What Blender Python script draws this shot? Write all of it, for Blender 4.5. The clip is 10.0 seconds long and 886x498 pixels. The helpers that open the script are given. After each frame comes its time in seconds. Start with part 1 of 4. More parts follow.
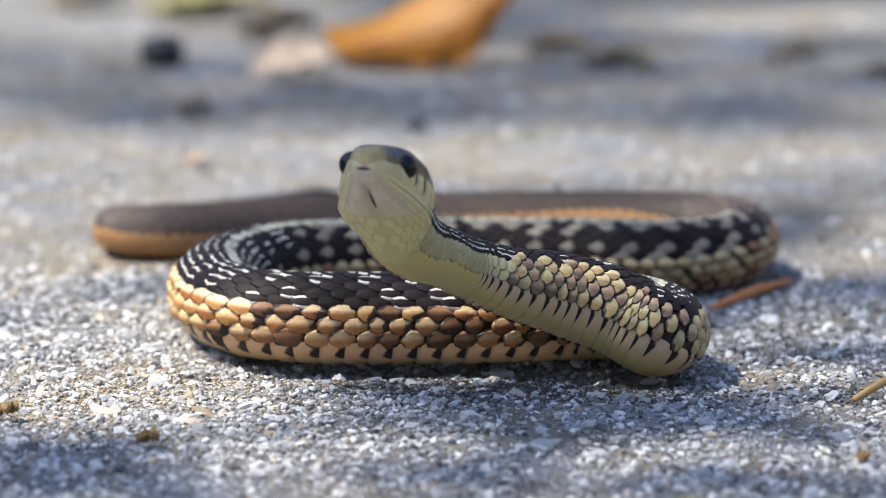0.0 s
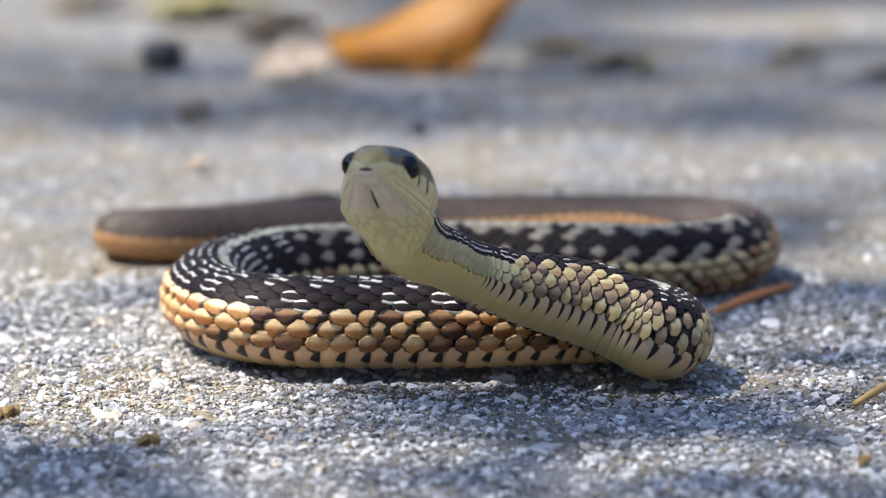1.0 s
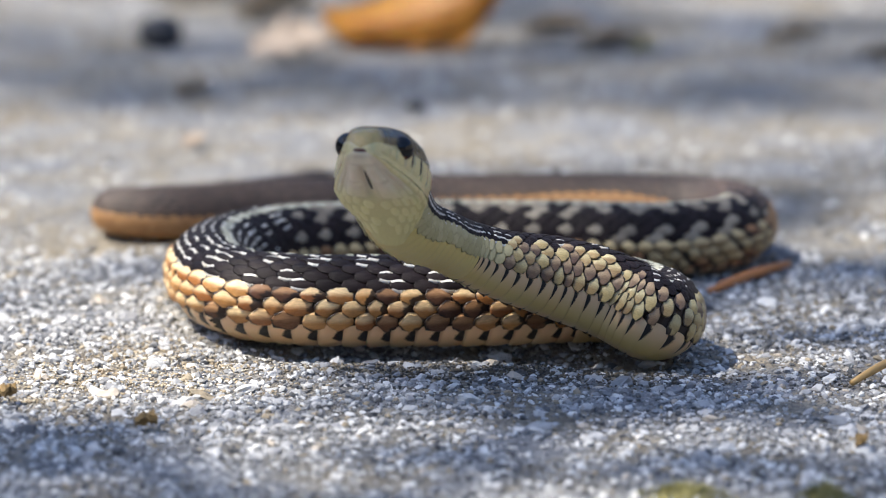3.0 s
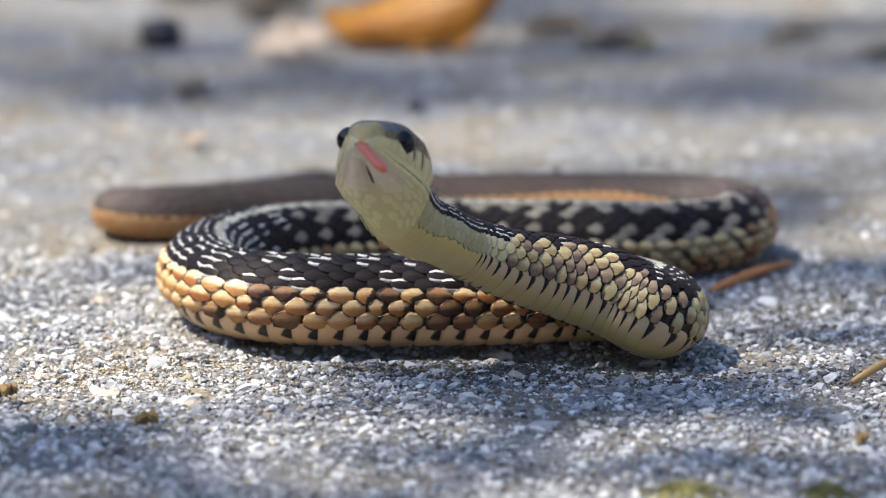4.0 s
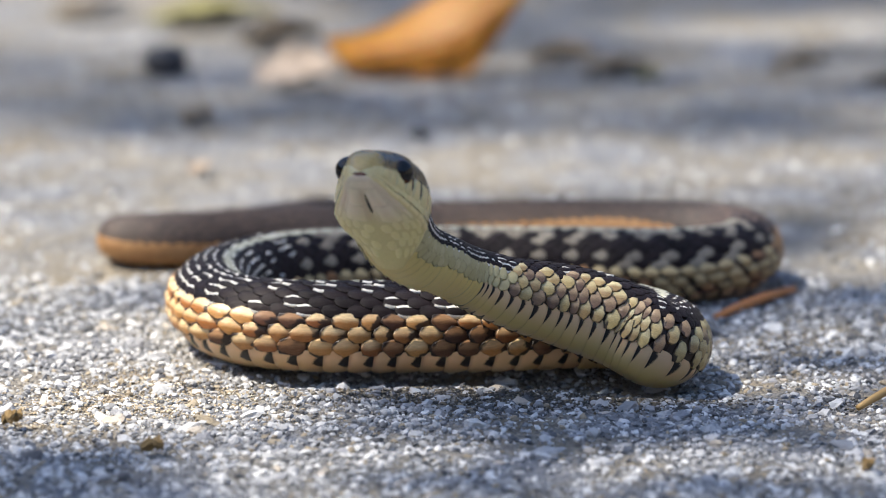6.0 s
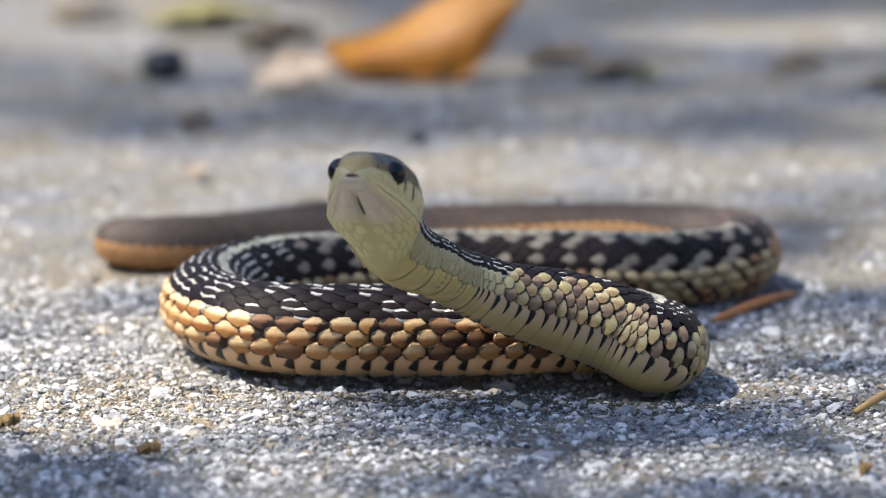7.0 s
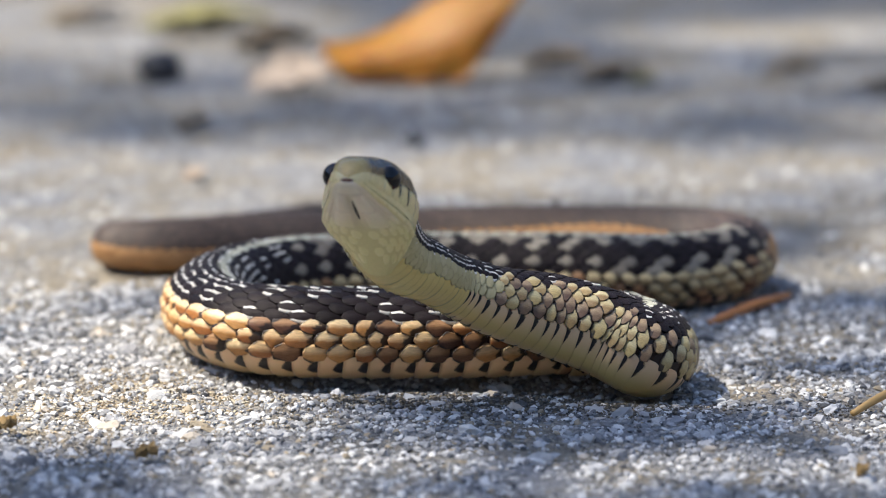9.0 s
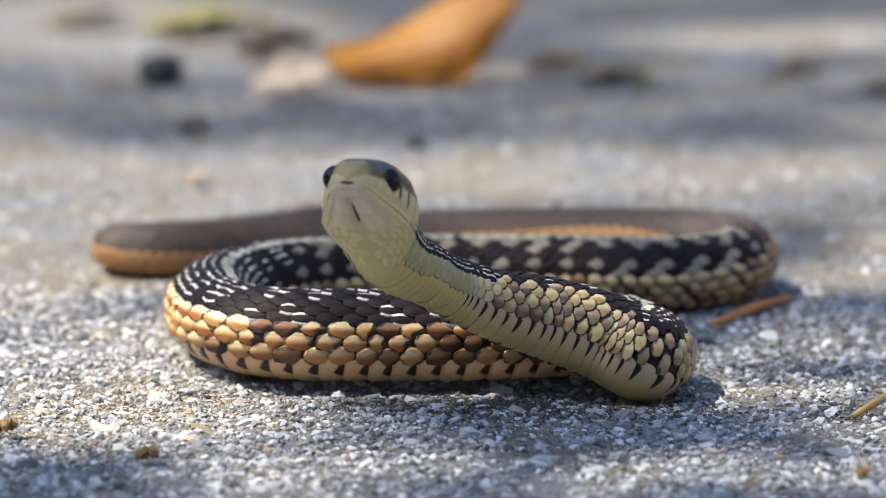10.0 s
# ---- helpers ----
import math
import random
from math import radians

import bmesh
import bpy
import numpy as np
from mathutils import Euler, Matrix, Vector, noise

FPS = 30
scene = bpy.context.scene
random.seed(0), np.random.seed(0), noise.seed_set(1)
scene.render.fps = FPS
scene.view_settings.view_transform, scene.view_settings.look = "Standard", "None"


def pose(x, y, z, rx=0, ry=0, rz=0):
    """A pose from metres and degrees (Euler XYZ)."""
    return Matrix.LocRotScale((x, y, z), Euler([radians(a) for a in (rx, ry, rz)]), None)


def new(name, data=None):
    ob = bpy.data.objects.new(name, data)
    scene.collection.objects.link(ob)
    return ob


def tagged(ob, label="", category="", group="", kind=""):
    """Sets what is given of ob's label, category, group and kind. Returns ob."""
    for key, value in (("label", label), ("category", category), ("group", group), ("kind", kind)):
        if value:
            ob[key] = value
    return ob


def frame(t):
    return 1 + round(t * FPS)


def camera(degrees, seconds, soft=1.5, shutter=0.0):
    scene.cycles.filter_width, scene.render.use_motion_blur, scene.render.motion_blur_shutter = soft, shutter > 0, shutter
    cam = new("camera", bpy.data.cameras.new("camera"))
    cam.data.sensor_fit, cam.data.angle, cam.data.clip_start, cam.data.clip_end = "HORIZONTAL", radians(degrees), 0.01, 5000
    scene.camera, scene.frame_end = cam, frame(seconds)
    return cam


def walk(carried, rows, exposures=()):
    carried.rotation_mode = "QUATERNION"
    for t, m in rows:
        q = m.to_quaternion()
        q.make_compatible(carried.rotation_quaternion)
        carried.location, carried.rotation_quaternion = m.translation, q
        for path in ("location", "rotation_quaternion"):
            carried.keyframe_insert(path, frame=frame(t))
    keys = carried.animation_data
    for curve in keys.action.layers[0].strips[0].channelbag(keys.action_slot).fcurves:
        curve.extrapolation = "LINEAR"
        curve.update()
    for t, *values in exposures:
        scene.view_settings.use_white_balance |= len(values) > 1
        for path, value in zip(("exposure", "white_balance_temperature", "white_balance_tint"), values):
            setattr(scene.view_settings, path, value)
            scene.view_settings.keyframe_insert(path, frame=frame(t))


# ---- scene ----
cam = camera(12.0, 10.0, soft=0.9, shutter=0.5)
cam.data.dof.use_dof = True
cam.data.dof.focus_distance = 0.557
cam.data.dof.aperture_fstop = 20.0


def held(dz, pan, tilt, roll):
    """A hand-held view: small changes of height, pan, tilt and roll round one standing point."""
    return pose(0, -0.6, 0.126 + dz, 90 - tilt, 0, -pan) @ pose(0, 0, 0, 0, 0, roll)


VIEW = [
    (0, 0.0163, 11.0595, -0.0038, 0.00002), (0.5, -0.0037, 11.0283, -0.0109, -0.00015),
    (1, 0.0, 11.0059, -0.0001, 0.00006), (1.5, 0.0261, 11.0951, 0.0072, 0.00024),
    (2, 0.0236, 11.2034, 0.0238, 0.00072), (2.5, 0.0479, 11.3585, 0.0705, 0.00082),
    (4, 0.0311, 11.3064, 0.0015, 0.00004), (4.5, 0.0371, 11.2785, -0.0358, 0.00005),
    (5, 0.0265, 11.2095, -0.0426, -0.00027), (5.5, -0.0428, 11.0022, -0.0748, -0.00046)]
VIEW += [
    (7, -0.0052, 10.8581, -0.0141, -0.00034), (7.5, 0.0270, 10.8632, -0.0689, -0.00034),
    (8, 0.0636, 10.8374, -0.0601, -0.00055), (8.5, 0.0630, 10.8442, -0.0649, -0.00030),
    (9, 0.0399, 10.8260, -0.0555, -0.00038), (9.5, 0.0497, 10.8127, -0.0469, -0.00038),
    (10, 0.0275, 10.7708, -0.0713, -0.00059)]
walk(cam, [(t, held(dz, pan, tilt, roll)) for t, pan, tilt, roll, dz in VIEW], exposures=[(0, 0.83, 5820, 11), (2.5, 0.79, 5830, 11), (5.5, 0.80, 5930, 11), (10, 0.77, 5980, 11)])

# ---- world and sun ----
SUN_FROM = Vector((-0.50, -0.13, 0.86)).normalized()
world = bpy.data.worlds.new("sky")
scene.world = world
world.use_nodes = True
wn = world.node_tree.nodes
sky = wn.new("ShaderNodeTexSky")
sky.sky_type = "NISHITA"
sky.sun_disc = False
sky.sun_elevation = math.asin(SUN_FROM.z)
sky.sun_rotation = math.atan2(SUN_FROM.x, SUN_FROM.y)
wn["Background"].inputs["Strength"].default_value = 0.122
world.node_tree.links.new(sky.outputs[0], wn["Background"].inputs[0])
sun = new("sun", bpy.data.lights.new("sun", "SUN"))
sun.data.energy = 5.0
sun.data.angle = radians(0.53)
sun.data.color = (1.0, 0.88, 0.68)
sun.rotation_euler = (-SUN_FROM).to_track_quat("-Z", "Y").to_euler()


# ---- materials ----
def material(name):
    m = bpy.data.materials.new(name)
    m.use_nodes = True
    return m, m.node_tree, m.node_tree.nodes["Principled BSDF"]


def node(nt, kind, **given):
    n = nt.nodes.new(kind)
    for k, v in given.items():
        if k in n.inputs:
            n.inputs[k].default_value = v
    return n


def maths(nt, op, a, b=0.0, c=None):
    n = nt.nodes.new("ShaderNodeMath")
    n.operation = op
    for i, v in enumerate((a, b, c)):
        if v is None:
            continue
        if isinstance(v, (int, float)):
            n.inputs[i].default_value = v
        else:
            nt.links.new(v, n.inputs[i])
    return n.outputs[0]


def ramp(nt, fac, stops, ease="LINEAR"):
    n = nt.nodes.new("ShaderNodeValToRGB")
    n.color_ramp.interpolation = ease
    e = n.color_ramp.elements
    while len(e) < len(stops):
        e.new(0.5)
    for el, (p, c) in zip(e, stops):
        el.position = p
        el.color = (*c, 1.0) if len(c) == 3 else c
    nt.links.new(fac, n.inputs[0])
    return n.outputs[0]


def mix(nt, fac, a, b, how="MIX"):
    n = nt.nodes.new("ShaderNodeMix")
    n.data_type = "RGBA"
    n.blend_type = how
    for i, v in ((0, fac), (6, a), (7, b)):
        if isinstance(v, (int, float)):
            n.inputs[i].default_value = v
        elif isinstance(v, tuple):
            n.inputs[i].default_value = (*v, 1.0)
        else:
            nt.links.new(v, n.inputs[i])
    return n.outputs[2]


def noise_of(nt, vec, scale, detail=4.0, rough=0.55):
    n = node(nt, "ShaderNodeTexNoise", Scale=scale, Detail=detail, Roughness=rough)
    if vec is not None:
        nt.links.new(vec, n.inputs["Vector"])
    return n.outputs[0]


def bump(nt, bsdf, height, strength, distance):
    n = node(nt, "ShaderNodeBump", Strength=strength, Distance=distance)
    nt.links.new(height, n.inputs["Height"])
    nt.links.new(n.outputs[0], bsdf.inputs["Normal"])


def objco(nt):
    return nt.nodes.new("ShaderNodeTexCoord").outputs["Object"]


def chance(nt):
    """A random number for each piece, whether it is an object of its own or an island of a joined mesh."""
    a = nt.nodes.new("ShaderNodeObjectInfo").outputs["Random"]
    b = nt.nodes.new("ShaderNodeNewGeometry").outputs["Random Per Island"]
    return maths(nt, "FRACT", maths(nt, "ADD", a, maths(nt, "MULTIPLY", b, 7.13)))


def scale_mat(name, stops, edge, edge_from=0.30, rough=0.38, gloss=0.45, top_light=None, blot=0.20):
    """Keeled scale: its own tint, darker skin towards its edges, fine lengthwise streaks; on some, light from above
    painted on the upper half.
    """
    m, nt, b = material(name)
    at = nt.nodes.new("ShaderNodeAttribute")
    at.attribute_name = "loc"
    sep = nt.nodes.new("ShaderNodeSeparateXYZ")
    nt.links.new(at.outputs["Vector"], sep.inputs[0])
    r = chance(nt)
    tint = ramp(nt, r, stops)
    shift = nt.nodes.new("ShaderNodeCombineXYZ")
    nt.links.new(maths(nt, "MULTIPLY", r, 37.0), shift.inputs[2])
    v = nt.nodes.new("ShaderNodeVectorMath")
    nt.links.new(at.outputs["Vector"], v.inputs[0])
    nt.links.new(shift.outputs[0], v.inputs[1])
    n1 = noise_of(nt, v.outputs[0], 3.0)
    stretch = nt.nodes.new("ShaderNodeVectorMath")
    stretch.operation = "MULTIPLY"
    stretch.inputs[1].default_value = (3.0, 14.0, 1.0)
    nt.links.new(v.outputs[0], stretch.inputs[0])
    n2 = noise_of(nt, stretch.outputs[0], 1.6)
    tint = mix(nt, maths(nt, "MULTIPLY", n1, 0.5), tint, tuple(c * 0.55 for c in stops[0][1]))
    if top_light:
        # paler upper half: a highlight from above, put into the colour
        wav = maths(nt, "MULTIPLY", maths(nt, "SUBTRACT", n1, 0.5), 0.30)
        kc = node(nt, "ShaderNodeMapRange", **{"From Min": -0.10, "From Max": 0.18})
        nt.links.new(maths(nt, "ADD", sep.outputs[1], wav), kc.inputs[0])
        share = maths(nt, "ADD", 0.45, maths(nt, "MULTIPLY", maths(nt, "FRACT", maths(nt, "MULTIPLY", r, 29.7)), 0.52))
        tint = mix(nt, maths(nt, "MULTIPLY", kc.outputs[0], share), tint, top_light)
        n3 = noise_of(nt, v.outputs[0], 1.9, 3.0)
        r2 = maths(nt, "FRACT", maths(nt, "MULTIPLY", r, 17.31))
        kb = node(nt, "ShaderNodeMapRange", **{"From Min": blot, "From Max": blot + 0.06})
        spot = maths(nt, "ADD", maths(nt, "MULTIPLY", sep.outputs[0], -0.62), maths(nt, "MULTIPLY", sep.outputs[1], -0.22))
        spot = maths(nt, "ADD", spot, maths(nt, "MULTIPLY", maths(nt, "SUBTRACT", n3, 0.45), 0.6))
        spot = maths(nt, "ADD", spot, maths(nt, "MULTIPLY", maths(nt, "SUBTRACT", r2, 0.50), 0.42))
        nt.links.new(spot, kb.inputs[0])
        tint = mix(nt, maths(nt, "MULTIPLY", kb.outputs[0], 0.93), tint, edge)
        kf = node(nt, "ShaderNodeMapRange", **{"From Min": 0.35, "From Max": 0.65, "To Min": 0.84, "To Max": 1.14})
        nt.links.new(n2, kf.inputs[0])
        tint = mix(nt, 1.0, tint, kf.outputs[0], "MULTIPLY")
    rim = maths(nt, "MAXIMUM", maths(nt, "ABSOLUTE", sep.outputs[0]), maths(nt, "MULTIPLY", maths(nt, "ABSOLUTE", sep.outputs[1]), 1.05))
    rim = maths(nt, "MAXIMUM", rim, maths(nt, "MULTIPLY", maths(nt, "ADD", maths(nt, "ABSOLUTE", sep.outputs[0]), maths(nt, "ABSOLUTE", sep.outputs[1])), 0.76))
    rim = maths(nt, "ADD", rim, maths(nt, "MULTIPLY", maths(nt, "SUBTRACT", n1, 0.5), 0.34))
    k = node(nt, "ShaderNodeMapRange", **{"From Min": edge_from, "From Max": edge_from + (0.10 if top_light else 0.22)})
    nt.links.new(rim, k.inputs[0])
    col = mix(nt, k.outputs[0], tint, edge)
    nt.links.new(col, b.inputs["Base Color"])
    b.inputs["Roughness"].default_value = rough
    b.inputs["Specular IOR Level"].default_value = gloss
    bump(nt, b, n2, 0.5, 0.0002)
    return m


M_BLACK = scale_mat("black scale", [(0, (0.012, 0.008, 0.008)), (1, (0.026, 0.018, 0.019))], (0.005, 0.004, 0.004), 0.40, 0.42, 0.14)
M_FLECK = scale_mat("pale skin fleck", [(0, (0.82, 0.78, 0.70)), (1, (0.90, 0.87, 0.80))], (0.80, 0.76, 0.68), 0.7, 0.35)
M_STRIPE = scale_mat("pale back stripe", [(0, (0.46, 0.45, 0.34)), (1, (0.58, 0.57, 0.44))], (0.40, 0.39, 0.30), 0.5, 0.45)
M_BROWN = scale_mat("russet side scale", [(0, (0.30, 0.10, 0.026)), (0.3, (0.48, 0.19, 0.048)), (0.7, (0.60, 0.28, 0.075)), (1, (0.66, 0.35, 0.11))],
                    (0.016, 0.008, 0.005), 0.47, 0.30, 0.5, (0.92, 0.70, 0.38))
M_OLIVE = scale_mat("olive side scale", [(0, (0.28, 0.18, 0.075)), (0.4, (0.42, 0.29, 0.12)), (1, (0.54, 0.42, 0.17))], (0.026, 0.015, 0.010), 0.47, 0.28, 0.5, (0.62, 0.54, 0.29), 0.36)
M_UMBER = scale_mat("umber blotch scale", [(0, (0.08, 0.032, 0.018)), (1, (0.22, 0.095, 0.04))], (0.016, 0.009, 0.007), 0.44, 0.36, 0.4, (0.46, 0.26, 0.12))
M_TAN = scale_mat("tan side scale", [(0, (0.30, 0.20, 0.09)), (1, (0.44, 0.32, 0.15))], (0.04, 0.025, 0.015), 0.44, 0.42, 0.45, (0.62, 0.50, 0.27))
M_CREAM = scale_mat("cream neck scale", [(0, (0.52, 0.45, 0.22)), (1, (0.64, 0.56, 0.30))], (0.36, 0.30, 0.14), 0.42, 0.36)
M_PALECHECK = scale_mat("beige checker scale", [(0, (0.20, 0.165, 0.12)), (1, (0.36, 0.31, 0.23))], (0.05, 0.038, 0.03), 0.40, 0.42)
M_DUSK = scale_mat("dusky brown scale", [(0, (0.05, 0.034, 0.028)), (1, (0.085, 0.058, 0.046))], (0.03, 0.022, 0.02), 0.38, 0.5, 0.45, (0.15, 0.105, 0.08))
M_ORANGE = scale_mat("orange flank scale", [(0, (0.40, 0.21, 0.08)), (1, (0.50, 0.29, 0.12))], (0.34, 0.17, 0.065), 0.4, 0.45)
M_MAUVE = scale_mat("dusky mauve neck scale", [(0, (0.12, 0.068, 0.042)), (1, (0.27, 0.175, 0.095))], (0.026, 0.015, 0.013), 0.47, 0.28, 0.5, (0.48, 0.35, 0.20), 0.36)


def scute_mat(name, base, low, dark_from, dark_most, dark_to, deep=0.45, hem=0.2):
    """Belly plate: pale, with a dark blot behind the edge of the plate before it, below the flank."""
    m, nt, b = material(name)
    at = nt.nodes.new("ShaderNodeAttribute")
    at.attribute_name = "loc"
    sep = nt.nodes.new("ShaderNodeSeparateXYZ")
    nt.links.new(at.outputs["Vector"], sep.inputs[0])
    u, v = sep.outputs[0], sep.outputs[1]
    n1 = noise_of(nt, at.outputs["Vector"], 5.0)
    off = maths(nt, "MAXIMUM", maths(nt, "DIVIDE", maths(nt, "SUBTRACT", dark_most, v), dark_most - dark_from),
                maths(nt, "DIVIDE", maths(nt, "SUBTRACT", v, dark_most), dark_to - dark_most))
    lim = maths(nt, "MULTIPLY", maths(nt, "POWER", maths(nt, "MAXIMUM", maths(nt, "SUBTRACT", 1.0, off), 0.0), 0.6), deep)
    lim = maths(nt, "ADD", lim, maths(nt, "MULTIPLY", maths(nt, "SUBTRACT", n1, 0.5), 0.34))
    wedge = maths(nt, "SUBTRACT", lim, maths(nt, "ADD", u, 0.5))
    k = node(nt, "ShaderNodeMapRange", **{"From Min": 0.0, "From Max": 0.05})
    nt.links.new(wedge, k.inputs[0])
    # colour runs from base to low towards the middle of the belly
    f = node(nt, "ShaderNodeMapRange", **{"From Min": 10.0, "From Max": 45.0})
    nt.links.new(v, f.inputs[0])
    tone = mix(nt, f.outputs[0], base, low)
    # shading of the plate's hind edge, put into its colour
    hind = node(nt, "ShaderNodeMapRange", **{"From Min": 0.36, "From Max": 0.50})
    nt.links.new(u, hind.inputs[0])
    tone = mix(nt, maths(nt, "MULTIPLY", hind.outputs[0], hem), tone, tuple(c * 0.45 for c in base))
    tone = mix(nt, maths(nt, "MULTIPLY", n1, 0.45), tone, tuple(c * 0.6 for c in base))
    nt.links.new(mix(nt, k.outputs[0], tone, (0.012, 0.009, 0.009)), b.inputs["Base Color"])
    b.inputs["Roughness"].default_value = 0.36
    b.inputs["Subsurface Weight"].default_value = 0.08
    b.inputs["Subsurface Scale"].default_value = 0.0008
    bump(nt, b, noise_of(nt, at.outputs["Vector"], 16.0), 0.2, 0.0001)
    return m


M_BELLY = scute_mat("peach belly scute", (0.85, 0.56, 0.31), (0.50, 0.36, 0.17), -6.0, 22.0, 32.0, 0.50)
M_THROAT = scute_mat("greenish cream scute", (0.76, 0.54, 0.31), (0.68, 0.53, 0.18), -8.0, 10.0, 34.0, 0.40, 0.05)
M_GULAR = scute_mat("cream throat scute", (0.76, 0.60, 0.22), (0.74, 0.60, 0.25), -0.2, 0.0, 0.3, 0.1, 0.12)
M_TBELLY = scute_mat("orange belly scute", (0.40, 0.22, 0.09), (0.30, 0.2, 0.1), -0.2, 0.0, 0.3, 0.1)


def plain(name, col, rough=0.5, var=0.3, size=900.0, bumpy=0.2, deep=0.0001, **extra):
    m, nt, b = material(name)
    co = objco(nt)
    n1 = noise_of(nt, co, size)
    n2 = noise_of(nt, co, size * 0.15, 2.0)
    c = mix(nt, maths(nt, "MULTIPLY", n1, var), col, tuple(x * 0.5 for x in col))
    c = mix(nt, maths(nt, "MULTIPLY", n2, var), c, tuple(min(1, x * 1.35) for x in col))
    nt.links.new(c, b.inputs["Base Color"])
    b.inputs["Roughness"].default_value = rough
    for k, v in extra.items():
        b.inputs[k.replace("_", " ")].default_value = v
    if bumpy:
        bump(nt, b, n1, bumpy, deep)
    return m


M_SKIN = plain("dark skin", (0.02, 0.016, 0.014), 0.6)
M_SKIN_B = plain("umber skin", (0.020, 0.011, 0.007), 0.6)
M_SKIN_N = plain("pale neck skin", (0.40, 0.38, 0.22), 0.5)
M_TONGUE = plain("red tongue", (0.72, 0.13, 0.05), 0.35, 0.2, 2000.0)
M_FORK = plain("black tongue tip", (0.012, 0.010, 0.011), 0.4, 0.2, 2000.0)
M_CROWN = plain("olive crown plate", (0.16, 0.14, 0.075), 0.22, 0.45, 1200.0, 0.12)


def head_mat(name, crown, snout, lip, low, rough, fore=(0.80, 0.93), coat=0.0):
    """Head skin by place: x runs along the head, y from the crown (0) to the mouth (1); chin: from its middle (0) to the mouth (1)."""
    m, nt, b = material(name)
    at = nt.nodes.new("ShaderNodeAttribute")
    at.attribute_name = "loc"
    sep = nt.nodes.new("ShaderNodeSeparateXYZ")
    nt.links.new(at.outputs["Vector"], sep.inputs[0])
    co = objco(nt)
    n1, n2 = noise_of(nt, co, 500.0), noise_of(nt, co, 2600.0)
    wob = maths(nt, "MULTIPLY", maths(nt, "SUBTRACT", n1, 0.5), 0.10)

    def soft(v, lo, hi):
        k = node(nt, "ShaderNodeMapRange", **{"From Min": lo, "From Max": hi})
        k.interpolation_type = "SMOOTHSTEP"
        nt.links.new(maths(nt, "ADD", v, wob), k.inputs[0])
        return k.outputs[0]

    x, q = sep.outputs[0], sep.outputs[1]
    c = mix(nt, soft(x, *fore), crown, snout)
    c = mix(nt, soft(q, low, low + 0.08), c, lip)
    c = mix(nt, maths(nt, "MULTIPLY", n2, 0.35), c, tuple(v * 0.6 for v in crown))
    nt.links.new(c, b.inputs["Base Color"])
    b.inputs["Roughness"].default_value = rough
    b.inputs["Subsurface Weight"].default_value = 0.10
    b.inputs["Subsurface Scale"].default_value = 0.0008
    b.inputs["Coat Weight"].default_value = coat
    b.inputs["Coat Roughness"].default_value = 0.08
    bump(nt, b, n2, 0.22, 0.0001)
    return m


M_HEAD = head_mat("olive crown and cream lip skin", (0.062, 0.048, 0.024), (0.60, 0.42, 0.13), (0.80, 0.66, 0.30), 0.74, 0.26, (0.78, 0.92), 0.45)
M_JAW = head_mat("cream chin skin", (0.88, 0.77, 0.36), (0.90, 0.76, 0.56), (0.88, 0.73, 0.37), 0.70, 0.36, (0.00, 0.50))
M_FOLD = head_mat("skin between throat scales", (0.76, 0.65, 0.28), (0.81, 0.67, 0.48), (0.76, 0.62, 0.29), 0.70, 0.4, (0.00, 0.50))
M_MOUTH = plain("dark red mouth lining", (0.10, 0.022, 0.014), 0.4)
M_SEAM = plain("dark seam", (0.02, 0.016, 0.012), 0.6)
M_IRIS = plain("russet iris", (0.085, 0.026, 0.013), 0.1, 0.4, 3000.0, 0.0)
M_PUPIL = plain("black pupil", (0.004, 0.004, 0.004), 0.03, 0.0, 1000.0, 0.0, 0.0001, IOR=1.45)

def concrete():
    m, nt, b = material("weathered concrete")
    co = objco(nt)
    big = noise_of(nt, co, 14.0, 5.0)
    med = noise_of(nt, co, 160.0, 6.0, 0.65)
    fine = noise_of(nt, co, 1500.0, 6.0, 0.7)
    vor = node(nt, "ShaderNodeTexVoronoi", Scale=1700.0)
    nt.links.new(co, vor.inputs["Vector"])
    grain = ramp(nt, vor.outputs["Color"], [(0.0, (0.10, 0.10, 0.108)), (0.4, (0.26, 0.26, 0.27)), (0.75, (0.42, 0.42, 0.42)), (1.0, (0.78, 0.76, 0.73))])
    base = ramp(nt, med, [(0.28, (0.12, 0.12, 0.124)), (0.5, (0.31, 0.31, 0.315)), (0.72, (0.54, 0.535, 0.53))])
    c = mix(nt, 0.62, base, grain)
    c = mix(nt, maths(nt, "MULTIPLY", fine, 0.45), c, (0.13, 0.13, 0.137))
    stain = ramp(nt, big, [(0.35, (0.80, 0.83, 0.90)), (0.5, (1, 1, 1)), (0.68, (1.0, 0.93, 0.80))])
    c = mix(nt, 1.0, c, stain, "MULTIPLY")
    dust = ramp(nt, noise_of(nt, co, 55.0, 6.0, 0.62), [(0.42, (1, 1, 1)), (0.53, (1.0, 0.88, 0.66)), (0.68, (0.74, 0.58, 0.34))])
    c = mix(nt, 0.7, c, dust, "MULTIPLY")
    nt.links.new(c, b.inputs["Base Color"])
    b.inputs["Roughness"].default_value = 0.88
    h = maths(nt, "ADD", maths(nt, "MULTIPLY", fine, 0.6), maths(nt, "MULTIPLY", vor.outputs["Distance"], -0.7))
    bump(nt, b, h, 1.0, 0.0009)
    return m


M_CONC = concrete()


